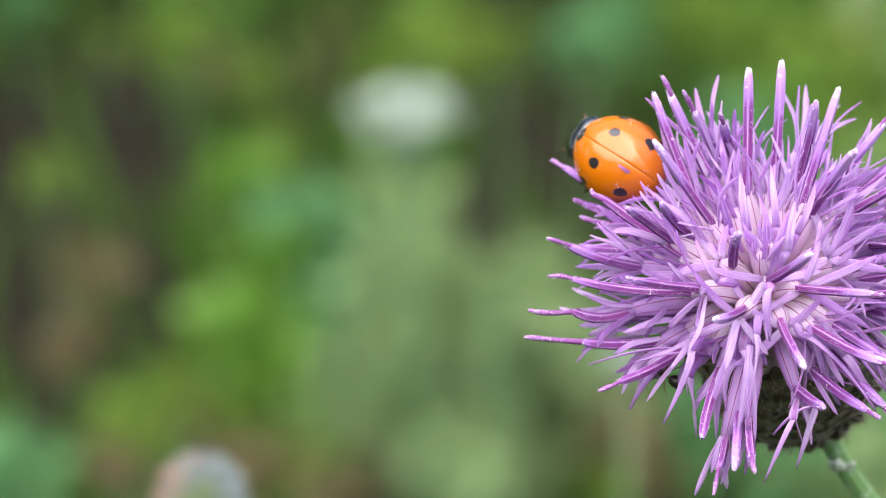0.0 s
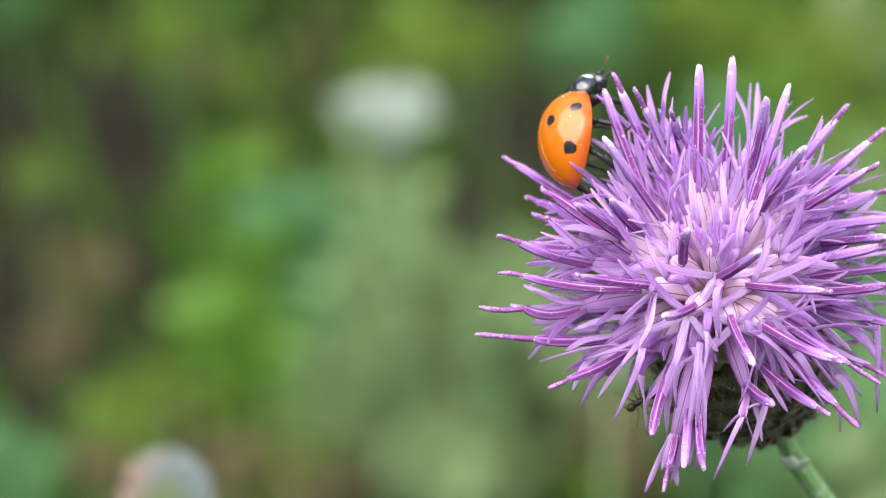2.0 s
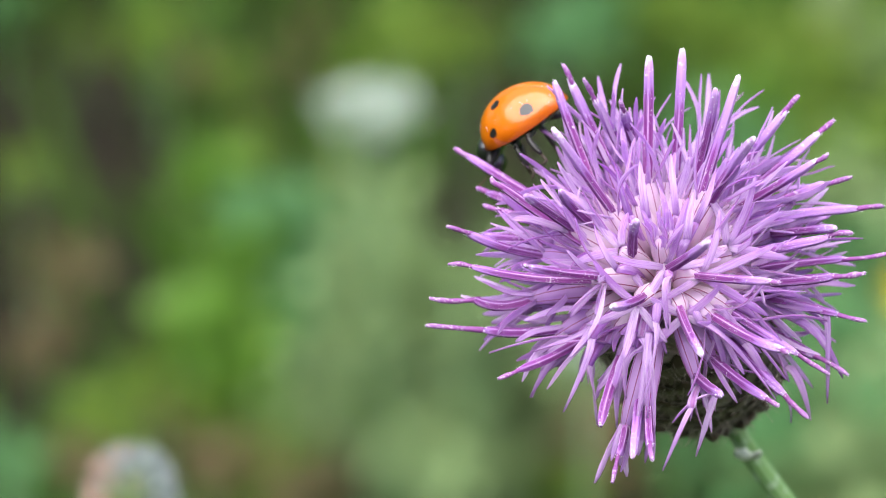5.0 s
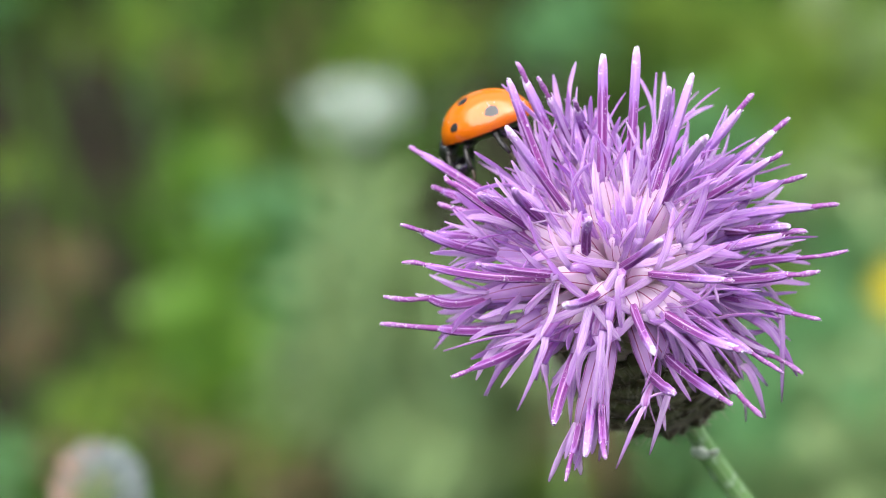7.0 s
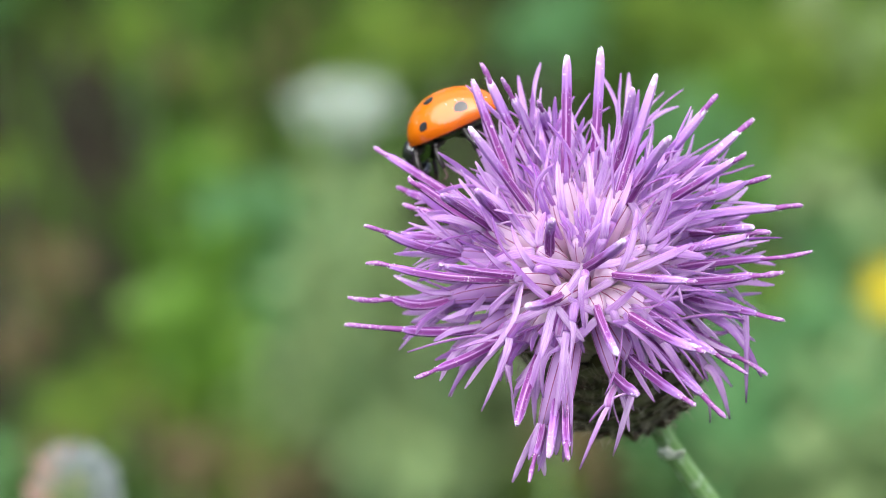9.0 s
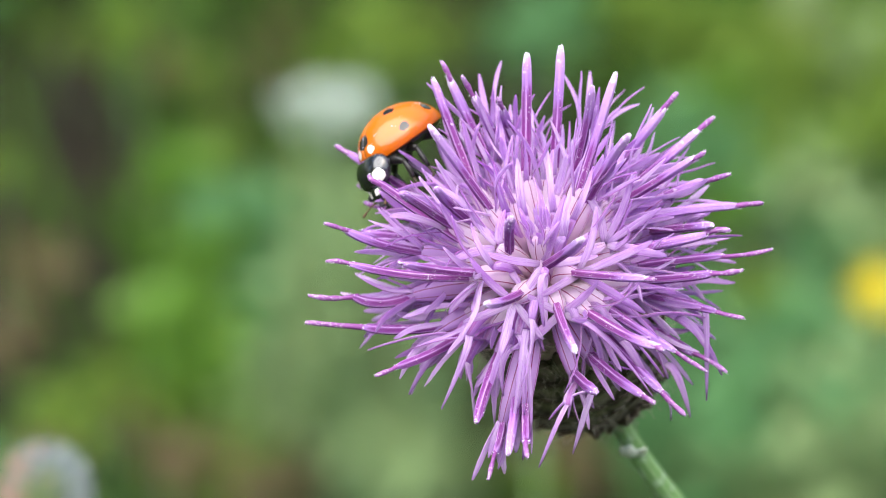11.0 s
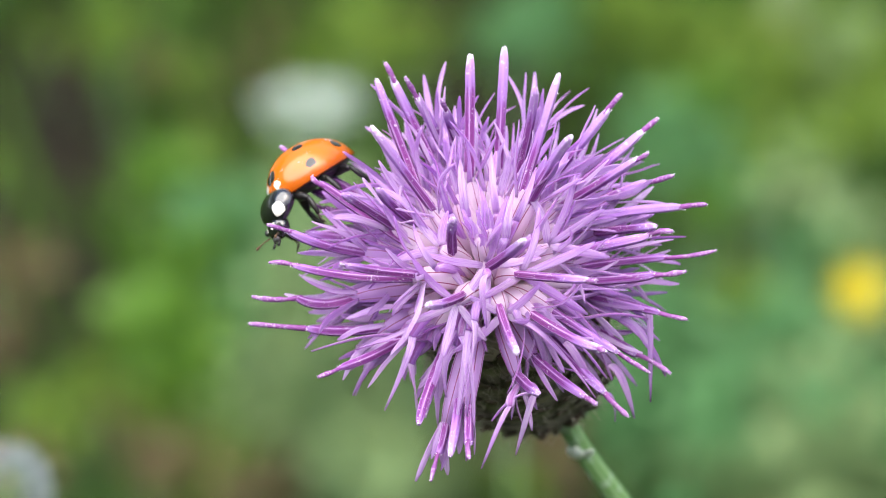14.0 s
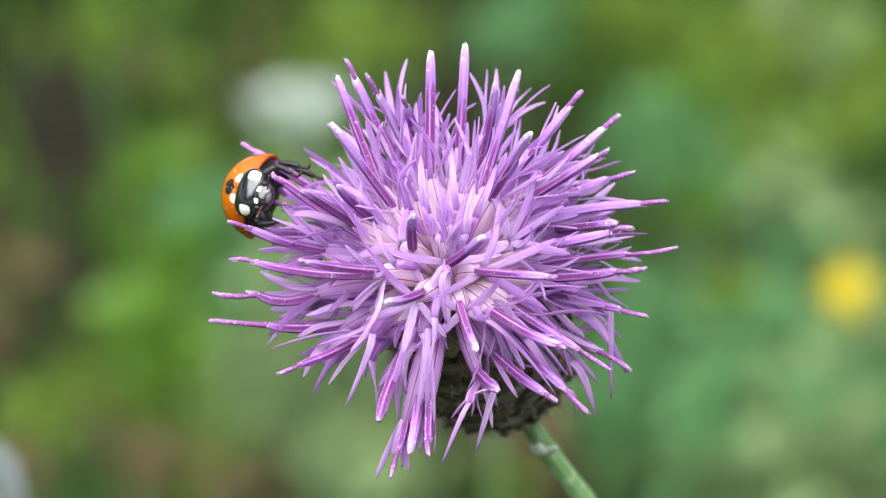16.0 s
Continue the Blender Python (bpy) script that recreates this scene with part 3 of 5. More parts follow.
SAGE = [
    (-0.028, 0.572, 0.116, 0.006),
    (-0.024, 0.550, 0.117, 0.008),
    (-0.020, 0.529, 0.118, 0.008),
    (-0.014, 0.527, 0.113, 0.009),
    (-0.009, 0.526, 0.111, 0.009),
    (-0.017, 0.525, 0.110, 0.010),
    (-0.024, 0.542, 0.098, 0.009),
    (-0.008, 0.539, 0.093, 0.009),
    (-0.029, 0.564, 0.099, 0.008),
    (-0.001, 0.542, 0.098, 0.008),
    (-0.017, 0.555, 0.080, 0.006),
    (0.073, 0.651, 0.079, 0.009),
    (0.082, 0.623, 0.076, 0.009),
    (0.085, 0.702, 0.085, 0.010),
    (-0.010, 0.539, 0.067, 0.007),
    (0.058, 0.539, 0.067, 0.013),
    (0.073, 0.541, 0.067, 0.013),
    (0.068, 0.562, 0.070, 0.011),
    (0.084, 0.591, 0.073, 0.011),
    (0.077, 0.725, 0.087, 0.009),
    (-0.010, 0.552, 0.073, 0.009),
    (-0.003, 0.555, 0.079, 0.009),
    (-0.033, 0.577, 0.078, 0.008),
    (0.001, 0.583, 0.092, 0.008),
    (-0.009, 0.530, 0.074, 0.010),
    (-0.003, 0.541, 0.096, 0.009),
    (-0.017, 0.549, 0.066, 0.009),
    (-0.002, 0.550, 0.070, 0.008),
    (0.000, 0.557, 0.083, 0.010),
    (0.007, 0.558, 0.085, 0.009),
    (-0.006, 0.553, 0.075, 0.009),
    (0.014, 0.573, 0.071, 0.008),
    (-0.028, 0.557, 0.130, 0.006),
    (0.005, 0.552, 0.074, 0.008),
    (0.010, 0.578, 0.081, 0.007),
    (-0.043, 0.571, 0.067, 0.007),
    (-0.034, 0.569, 0.061, 0.007),
    (-0.052, 0.569, 0.061, 0.006),
    (-0.026, 0.565, 0.054, 0.007),
    (-0.040, 0.566, 0.055, 0.006),
    (0.005, 0.555, 0.080, 0.008),
    (0.003, 0.549, 0.066, 0.006),
    (-0.027, 0.539, 0.093, 0.006),
    (-0.020, 0.528, 0.092, 0.006),
    (-0.013, 0.516, 0.091, 0.006),
    (-0.012, 0.504, 0.088, 0.006),
    (-0.020, 0.523, 0.081, 0.006),
    (-0.029, 0.543, 0.077, 0.005),
    (-0.036, 0.554, 0.077, 0.005),
    (-0.038, 0.558, 0.063, 0.004),
]
OLIVE = [
    (0.040, 0.725, 0.087, 0.010),
    (0.049, 0.717, 0.086, 0.009),
    (0.070, 0.697, 0.084, 0.009),
    (0.078, 0.592, 0.119, 0.008),
    (0.065, 0.667, 0.081, 0.007),
    (-0.077, 0.558, 0.069, 0.006),
    (0.057, 0.601, 0.074, 0.008),
    (-0.010, 0.712, 0.086, 0.010),
    (-0.029, 0.704, 0.085, 0.007),
    (0.064, 0.707, 0.085, 0.009),
    (0.057, 0.712, 0.086, 0.007),
    (0.084, 0.717, 0.086, 0.010),
    (0.094, 0.697, 0.084, 0.010),
    (0.011, 0.540, 0.067, 0.006),
    (0.019, 0.558, 0.069, 0.005),
    (-0.021, 0.569, 0.062, 0.009),
    (-0.044, 0.596, 0.050, 0.009),
    (-0.078, 0.769, 0.066, 0.006),
    (-0.111, 0.755, 0.036, 0.005),
    (0.003, 0.595, 0.048, 0.007),
    (-0.056, 0.571, 0.065, 0.008),
    (-0.046, 0.548, 0.065, 0.008),
    (-0.025, 0.552, 0.074, 0.008),
    (0.005, 0.568, 0.060, 0.009),
    (-0.002, 0.566, 0.055, 0.008),
    (0.012, 0.571, 0.067, 0.008),
    (-0.048, 0.582, 0.067, 0.007),
    (-0.032, 0.582, 0.066, 0.007),
    (-0.059, 0.566, 0.055, 0.007),
    (-0.034, 0.565, 0.054, 0.007),
    (-0.017, 0.571, 0.066, 0.007),
    (-0.072, 0.573, 0.071, 0.006),
    (-0.082, 0.571, 0.066, 0.005),
    (-0.091, 0.861, 0.026, 0.006),
    (-0.066, 0.838, 0.024, 0.006),
    (-0.059, 0.758, 0.041, 0.006),
    (-0.022, 0.769, 0.066, 0.008),
    (-0.115, 0.792, 0.020, 0.005),
    (-0.104, 0.861, 0.025, 0.004),
    (-0.067, 0.604, 0.066, 0.005),
]
DRY = [
    (-0.041, 0.537, 0.067, 0.006),
    (0.012, 0.553, 0.069, 0.009),
    (0.019, 0.543, 0.068, 0.006),
    (-0.081, 0.545, 0.068, 0.006),
    (0.003, 0.560, 0.069, 0.005),
    (-0.060, 0.551, 0.068, 0.005),
    (0.071, 0.717, 0.086, 0.006),
    (-0.098, 0.701, 0.037, 0.007),
    (-0.097, 0.648, 0.043, 0.007),
    (-0.066, 0.598, 0.053, 0.006),
    (0.015, 0.551, 0.071, 0.009),
    (0.005, 0.554, 0.076, 0.006),
    (-0.028, 0.549, 0.067, 0.007),
    (0.052, 0.664, 0.077, 0.005),
    (-0.029, 0.548, 0.065, 0.008),
    (-0.051, 0.549, 0.067, 0.007),
    (-0.075, 0.858, 0.019, 0.006),
    (-0.045, 0.863, 0.030, 0.006),
    (-0.014, 0.816, 0.047, 0.006),
    (-0.051, 0.858, 0.020, 0.005),
]
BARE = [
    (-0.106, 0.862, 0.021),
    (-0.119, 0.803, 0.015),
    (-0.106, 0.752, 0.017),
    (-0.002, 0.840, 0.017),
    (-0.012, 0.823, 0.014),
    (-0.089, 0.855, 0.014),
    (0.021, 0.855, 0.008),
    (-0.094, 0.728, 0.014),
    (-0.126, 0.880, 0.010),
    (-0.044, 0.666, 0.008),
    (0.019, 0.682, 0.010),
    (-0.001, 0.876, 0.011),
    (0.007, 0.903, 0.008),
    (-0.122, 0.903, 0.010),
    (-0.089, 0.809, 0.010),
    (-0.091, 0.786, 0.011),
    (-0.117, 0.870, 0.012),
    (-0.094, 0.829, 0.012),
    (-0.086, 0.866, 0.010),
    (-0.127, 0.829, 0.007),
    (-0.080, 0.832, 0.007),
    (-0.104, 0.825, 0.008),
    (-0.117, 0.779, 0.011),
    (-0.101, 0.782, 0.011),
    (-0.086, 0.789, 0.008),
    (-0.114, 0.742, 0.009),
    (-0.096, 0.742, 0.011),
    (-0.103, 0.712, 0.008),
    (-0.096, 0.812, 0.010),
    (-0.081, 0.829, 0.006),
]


def background():
    rng = random.Random(4)
    for rows, leaf, word in ((BRIGHT, BRIGHT_LEAF, "fresh bright green"), (TEAL, TEAL_LEAF, "blue-green"), (SAGE, SAGE_LEAF, "pale sage green"), (OLIVE, OLIVE_LEAF, "yellowish olive green"), (DRY, DRY_LEAF, "withered brown")):
        for x, y, z, r in rows:
            seed = random.Random(round((x + 1) * 7919 + y * 104729 + z * 1299709))
            leafy_weed("meadow_weed", (x, y, z), r, leaf, "small " + word + " leafy weed growing from meadow soil", seed, word + " weeds")
    umbel("white_umbel", (-0.0250, 0.4943, 0.1638), 0.0090, 0.003, "flat white flower cluster on a thin branched stalk", rng, florets=60, lean=0.035)
    umbel("pale_umbel", (-0.0080, 0.5585, 0.0560), 0.013, 0.005, "pale greenish white flower cluster low in the grass", rng, florets=80)
    umbel("white_blossom", (0.0077, 0.3427, 0.1919), 0.0034, 0.0012, "small whitish flower cluster on a thin stalk", rng, lean=-0.01, thick=0.0004)
    daisy("yellow_flower", (0.0762, 0.5515, 0.1023), 0.0062, (0, -0.8, 0.6), "small bright yellow composite flower on a thin stalk", YELLOW_PETAL, YELLOW_PETAL, rng)
    round_bud((-0.0386, 0.0962, 0.3009), 0.0042, "fading round flower head, half white and half brownish pink")


# ---------------------------------------------------------------- the knapweed
# The flower's own directions: right, up across the line of sight, and forward out of its face.
HEART = Vector((0, 0, 0.368))
RIGHT, UPWARD, FRONT = Vector((1, 0, 0)), Vector((0, math.sin(radians(25)), math.cos(radians(25)))), Vector((0, -math.cos(radians(25)), math.sin(radians(25))))


def at(u, v, w):
    """A place by the flower's directions, in millimetres from its heart."""
    return HEART + (RIGHT * u + UPWARD * v + FRONT * w) / 1000


NECK = at(4.2, -8.2, -16.2)
AXIS = (RIGHT * -0.29 + UPWARD * 0.47 + FRONT * 0.83).normalized()
BED = NECK + AXIS * 0.0127

TOP_FLORETS = [
    (-4.1, 4.0, -1.2, -6.2, 10.1, -0.5, 0.0),
    (-3.1, 5.7, -1.9, -5.7, 11.1, -0.5, 1.0),
    (-2.1, 6.0, -2.9, -4.5, 10.2, 0.5, 1.6),
    (-1.3, 6.7, -3.9, -2.4, 8.9, 0.9, 1.2),
    (-0.9, 4.7, 0.1, -0.7, 11.5, 0.8, 0.0),
    (1.0, 5.0, -1.0, 1.3, 12.0, -0.3, 0.0),
    (2.2, 4.7, -0.5, 3.0, 9.5, 3.7, 0.0),
    (2.5, 3.6, 1.8, 4.4, 10.3, 2.5, 0.0),
    (4.5, 5.0, -2.8, 8.2, 9.3, -1.4, 1.2),
    (5.7, 4.0, -2.7, 10.4, 7.9, -2.7, 1.2),
    (3.1, 3.3, 1.7, 5.0, 6.6, 6.9, 0.0),
    (4.8, 3.0, -0.8, 9.6, 5.8, 2.4, 0.8),
    (-3.1, 2.7, 1.7, -6.4, 7.2, 4.8, 0.0),
]
LEFT_FLORETS = [
    (-4.7, 0.5, 0.9, -9.9, 4.4, 1.6, 0.6),
    (-7.4, -0.0, -1.0, -12.5, 1.6, 2.1, 1.4),
    (-4.1, -1.6, 1.0, -12.4, -0.6, 1.7, 1.4),
    (-7.9, -2.7, -1.3, -13.5, -2.6, -0.9, 2.6),
    (-6.1, -4.8, -1.1, -13.7, -4.2, -1.5, 3.4),
    (-4.8, -5.3, -0.7, -9.5, -7.2, 3.2, 1.6),
    (-4.0, -1.4, 3.5, -8.1, -0.7, 8.3, 0.4),
    (-6.9, 3.1, -4.4, -12.0, 6.3, -6.2, 0.8),
    (-4.4, 2.0, -0.7, -6.0, 3.6, 5.4, 0.0),
    (-5.7, 1.7, 0.9, -8.0, 3.3, 6.7, 0.0),
    (-6.6, 2.3, -4.0, -10.7, 3.9, -6.6, 0.8),
    (-6.3, 1.5, -3.6, -10.3, 2.9, -6.0, 1.0),
    (-6.8, 0.9, -3.0, -11.3, 1.2, -4.0, 0.9),
]
FACE_FLORETS = [
    (-2.4, 0.2, 2.5, -1.7, 1.9, 7.3, 0.0),
    (0.2, -0.8, 3.0, 2.3, 0.7, 8.9, 0.0),
    (2.2, -1.3, 3.2, 6.4, -1.6, 8.0, 0.6),
    (-1.5, -2.9, 3.7, -3.3, -3.0, 9.9, 0.3),
    (1.2, -3.6, 3.3, 1.9, -5.7, 9.3, 0.0),
    (3.8, 0.4, 1.7, 5.6, 1.3, 7.8, 0.0),
]
RIGHT_FLORETS = [
    (7.8, 3.5, -2.1, 11.2, 4.5, -0.2, 1.8),
    (4.8, 1.9, -1.0, 13.2, 2.8, -1.9, 1.4),
    (4.8, -0.0, 1.0, 11.0, 1.2, 2.2, 1.4),
    (5.8, -1.0, -0.7, 13.7, 0.1, -1.2, 2.8),
    (5.8, -1.8, -0.2, 11.8, -1.1, 1.9, 1.8),
    (6.3, -2.6, -1.9, 11.9, -3.9, 1.1, 1.8),
    (4.1, -3.4, 1.7, 9.7, -7.0, 2.4, 2.2),
    (4.1, -5.2, 0.8, 8.4, -9.5, 3.0, 2.0),
    (3.2, -6.6, 0.5, 6.5, -8.7, 5.5, 1.2),
    (7.2, -5.0, -2.5, 11.0, -7.1, -0.5, 2.4),
    (3.1, -3.9, 3.3, 6.9, -5.6, 8.1, 0.5),
    (7.2, 1.4, -2.7, 10.0, 1.5, 2.7, 0.0),
]
HANGING_FLORETS = [
    (-2.3, -10.6, 1.9, -3.0, -13.1, 5.2, 2.4),
    (-0.9, -9.6, 2.0, -0.8, -11.7, 8.0, 2.2),
    (-2.6, -6.6, 0.5, -3.7, -9.8, 5.8, 0.0),
    (2.2, -7.8, 1.4, 3.1, -8.0, 7.8, 0.0),
    (-1.4, -8.5, 1.0, -1.9, -11.6, 6.5, 0.0),
]
DROOPING_LOBES = [
    (-4.1, -4.9, -5.7, -9.2, 2.0),
    (-4.8, -5.2, -7.6, -8.4, 0.0),
    (-4.2, -6.5, -3.7, -10.0, 1.0),
    (-1.6, -4.5, -3.3, -9.6, 3.0),
    (-2.1, -5.9, -2.6, -10.1, 2.0),
    (-1.0, -5.9, -0.9, -9.6, 4.0),
    (-0.8, -4.5, -1.6, -10.4, 4.0),
    (-1.3, -4.8, -0.5, -10.7, 4.0),
    (1.5, -8.8, -0.1, -12.4, 6.0),
    (3.0, -8.1, 1.9, -11.7, 4.0),
    (3.9, -3.9, 7.2, -7.3, 3.0),
    (2.1, -3.9, 6.5, -8.4, 4.0),
    (9.8, -3.4, 9.9, -8.8, -1.0),
    (7.5, -6.6, 9.0, -9.8, -2.0),
    (7.2, -8.3, 7.9, -10.0, -3.0),
] + [
    (4.8, -5.2, 6.7, -8.2, 2.0),
    (-0.5, -3.9, -1.3, -9.0, 5.0),
    (-1.4, -5.5, -2.1, -8.5, 3.0),
    (-3.1, -5.2, -7.4, -5.7, 1.0),
    (-4.8, -4.9, -10.0, -5.8, 0.0),
    (8.1, -3.9, 10.8, -7.3, -1.0),
    (5.8, -3.9, 9.7, -3.9, 1.0),
    (2.8, -8.1, 0.5, -9.7, 5.0),
    (0.2, -1.3, 0.2, -4.3, 6.5),
    (-2.7, -0.9, -4.0, 1.6, 5.5),
    (-0.9, 2.0, -1.3, 5.4, 3.2),
    (0.8, 2.2, 0.5, 5.8, 3.0),
    (1.9, 1.8, 3.1, 4.9, 3.4),
    (-1.9, 2.2, -2.7, 5.2, 2.8),
    (0.1, 1.6, -0.4, 4.3, 4.0),
    (1.3, 0.8, 1.8, 3.7, 4.4),
    (2.9, 0.9, 4.4, 3.2, 3.4),
    (-3.2, 1.2, -4.6, 3.6, 2.8),
]


# How the lobes of the florets in the middle of the face spread: direction in degrees, length in millimetres.
STARS = [
    [(128, 2.8), (196, 2.6), (80, 2.0), (-60, 2.4)],
    [(171, 3.5), (8, 3.0), (-90, 3.6), (-124, 2.9), (73, 3.9)],
    [(74, 3.8), (25, 4.6), (-150, 2.6), (-32, 4.2)],
    [(136, 3.3), (-52, 2.6), (-158, 3.0), (-104, 3.2)],
    [(42, 2.6), (-16, 3.5), (152, 2.2), (-145, 3.4)],
    [(68, 4.4), (34, 3.8), (112, 3.4), (-12, 3.6), (-150, 2.6)],
]


# where the ladybird walks, no lobe stands in its way
TRODDEN = [at(-8.3, 7.2, -4.6), at(-7.9, 8.0, -4.6), at(-9.2, 5.8, -4.8), at(-10.4, 4.4, -5.0)]


def cap(u, v, radius):
    """How far forward the flower's rounded face stands."""
    return -4 + math.sqrt(max(0.0, radius * radius - u * u - (v + 0.95) ** 2))


def floret(plant, mouth, tip, style, rng, lobe_len=4.6, anther=True, spread=0.9, throat=0.62, star=(), droop=None, sag=0.0, age=(0.0, 1.0)):
    """One tubular floret: a pale throat, five strap lobes, the dark anther tube and the style that pushes out of it."""
    mouth, tip = Vector(mouth), Vector(tip)
    way = (tip - mouth).normalized()
    out = (mouth - BED).normalized()
    start = BED + (out - AXIS * out.dot(AXIS)) * 0.0022
    rise = mouth - HEART - UPWARD * -0.00095
    flat = rise - FRONT * rise.dot(FRONT)
    bend = HEART + UPWARD * -0.00095 + flat * 0.26 + FRONT * (rise.dot(FRONT) * 0.85 if flat.length < 0.006 else rise.dot(FRONT) + 0.0006) if droop is None else droop
    k = throat / 1000
    path = curve(start, bend, mouth, 10)
    bm = tube(fresh(), path, [(k * s, k * s) for s in (0.35, 0.4, 0.48, 0.62, 0.8, 0.94, 1.0, 0.96, 0.78, 0.42)], 20, None, 0, 5, 0.07)
    head = part("floret", bm, THROAT if (mouth - HEART).dot(RIGHT) ** 2 + (mouth - HEART).dot(UPWARD) ** 2 < 0.0064 ** 2 else RIM_THROAT, plant)
    run = (path[-1] - path[-2]).normalized()
    side = run.orthogonal().normalized()
    side.rotate(Matrix.Rotation(rng.uniform(0, 6.28), 3, run))
    for j in range(len(star) if star else 5):
        d = side.copy()
        d.rotate(Matrix.Rotation(2 * math.pi * j / 5 + rng.uniform(-0.12, 0.12), 3, run))
        if star:
            angle, length = radians(star[j][0]), star[j][1] / 1000
            d = RIGHT * math.cos(angle) + UPWARD * math.sin(angle)
            p0 = mouth + d * k * 0.35
            p2 = p0 + (d + FRONT * rng.uniform(0.02, 0.3)).normalized() * length
        else:
            length = lobe_len / 1000 * rng.uniform(0.74, 1.14)
            sp = spread * rng.uniform(0.75, 1.2)
            p0 = mouth - run * 0.0007 + d * k * 0.5
            p2 = p0 + (run * (1.05 - 0.55 * sp) + d * sp * 0.95).normalized() * length + Vector([rng.gauss(0, 0.08) for _ in range(3)]) * length
            p2 += (out * -0.1) * length * rng.random()
        p1 = p0.lerp(p2, 0.45) + run * length * rng.uniform(0.04, 0.2)
        if any((p2 - q).length < 0.0026 for q in TRODDEN):
            continue
        w = (rng.uniform(0.22, 0.27) if star else rng.uniform(0.14, 0.235)) / 1000
        bow = Vector([rng.gauss(0, 0.015 if star else 0.05) for _ in range(3)]) * length
        line = [q + bow * math.sin(4.5 * i / 8) * (i / 8) for i, q in enumerate(curve(p0, p1, p2, 9))]
        taper = (0.78, 0.94, 1.0, 1.03, 1.02, 0.97, 0.88, 0.68, 0.24)
        bm = tube(fresh(), line, [(w * s * rng.uniform(0.93, 1.07), 0.000026 * (0.5 + s)) for s in taper], 12, FRONT.cross(d) if star or run.cross(d).length < 0.2 else run.cross(d), -0.1 if star else -0.24, twist=rng.gauss(0, 0.3 if star else 0.7), flat=0.4)
        part("lobe", bm, LOBE, head)
    if anther:
        r = rng.uniform(0.24, 0.29) / 1000
        a_tip = tip - way * style / 1000
        sway = Vector([rng.gauss(0, 0.00016) for _ in range(3)]) - UPWARD * sag
        pts = curve(mouth - run * 0.0008, mouth.lerp(a_tip, 0.5) + run * 0.0001 + sway, a_tip, 12)
        bm = tube(fresh(), pts, [(r * s, r * s) for s in (0.85, 0.95, 1.0, 1.02, 1.0, 0.97, 0.98, 1.0, 0.98, 0.93, 0.84, 0.5)], 20, None, 0, 5, 0.12, rough=0.05, v_end=age[1], v_start=age[0])
        part("anther_tube", bm, ANTHER, head)
        if style > 0.3:
            q = r * 0.62
            wag = Vector([rng.gauss(0, 0.00014) for _ in range(3)])
            pts = curve(a_tip - way * 0.0004, a_tip.lerp(tip, 0.5) + wag, tip, 8)
            bm = tube(fresh(), pts, [(q * s, q * s) for s in [k * rng.uniform(0.85, 1.15) for k in (1.0, 0.9, 0.84, 0.86, 0.92, 0.95, 0.85, 0.5)]], 9, rough=0.16)
            part("style", bm, STYLE, head)
            grains = fresh()
            for _ in range(24):
                c = a_tip - way * rng.uniform(-0.0001, 0.0003) + Vector([rng.gauss(0, 1) for _ in range(3)]).normalized() * r * rng.uniform(0.5, 0.8)
                ball(grains, c, (r * rng.uniform(0.07, 0.16),) * 3, None, 6, 4)
            for _ in range(34):
                c = pts[-1].lerp(pts[3], rng.random() ** 1.6) + Vector([rng.gauss(0, 1) for _ in range(3)]).normalized() * q * rng.uniform(0.45, 0.85)
                ball(grains, c, (r * rng.uniform(0.06, 0.12),) * 3, None, 6, 4)
            tagged(part("pollen", grains, POLLEN, head), kind="stuff")
        else:
            grains = fresh()
            for _ in range(60):
                drop = rng.uniform(0, 0.0016) * rng.random()
                c = a_tip - way * drop + Vector([rng.gauss(0, 1) for _ in range(3)]).normalized() * r * min(0.98, 0.42 + 600 * drop)
                ball(grains, c, (r * rng.uniform(0.06, 0.16),) * 3, None, 6, 4)
            tagged(part("pollen", grains, POLLEN, head), kind="stuff")
    return head


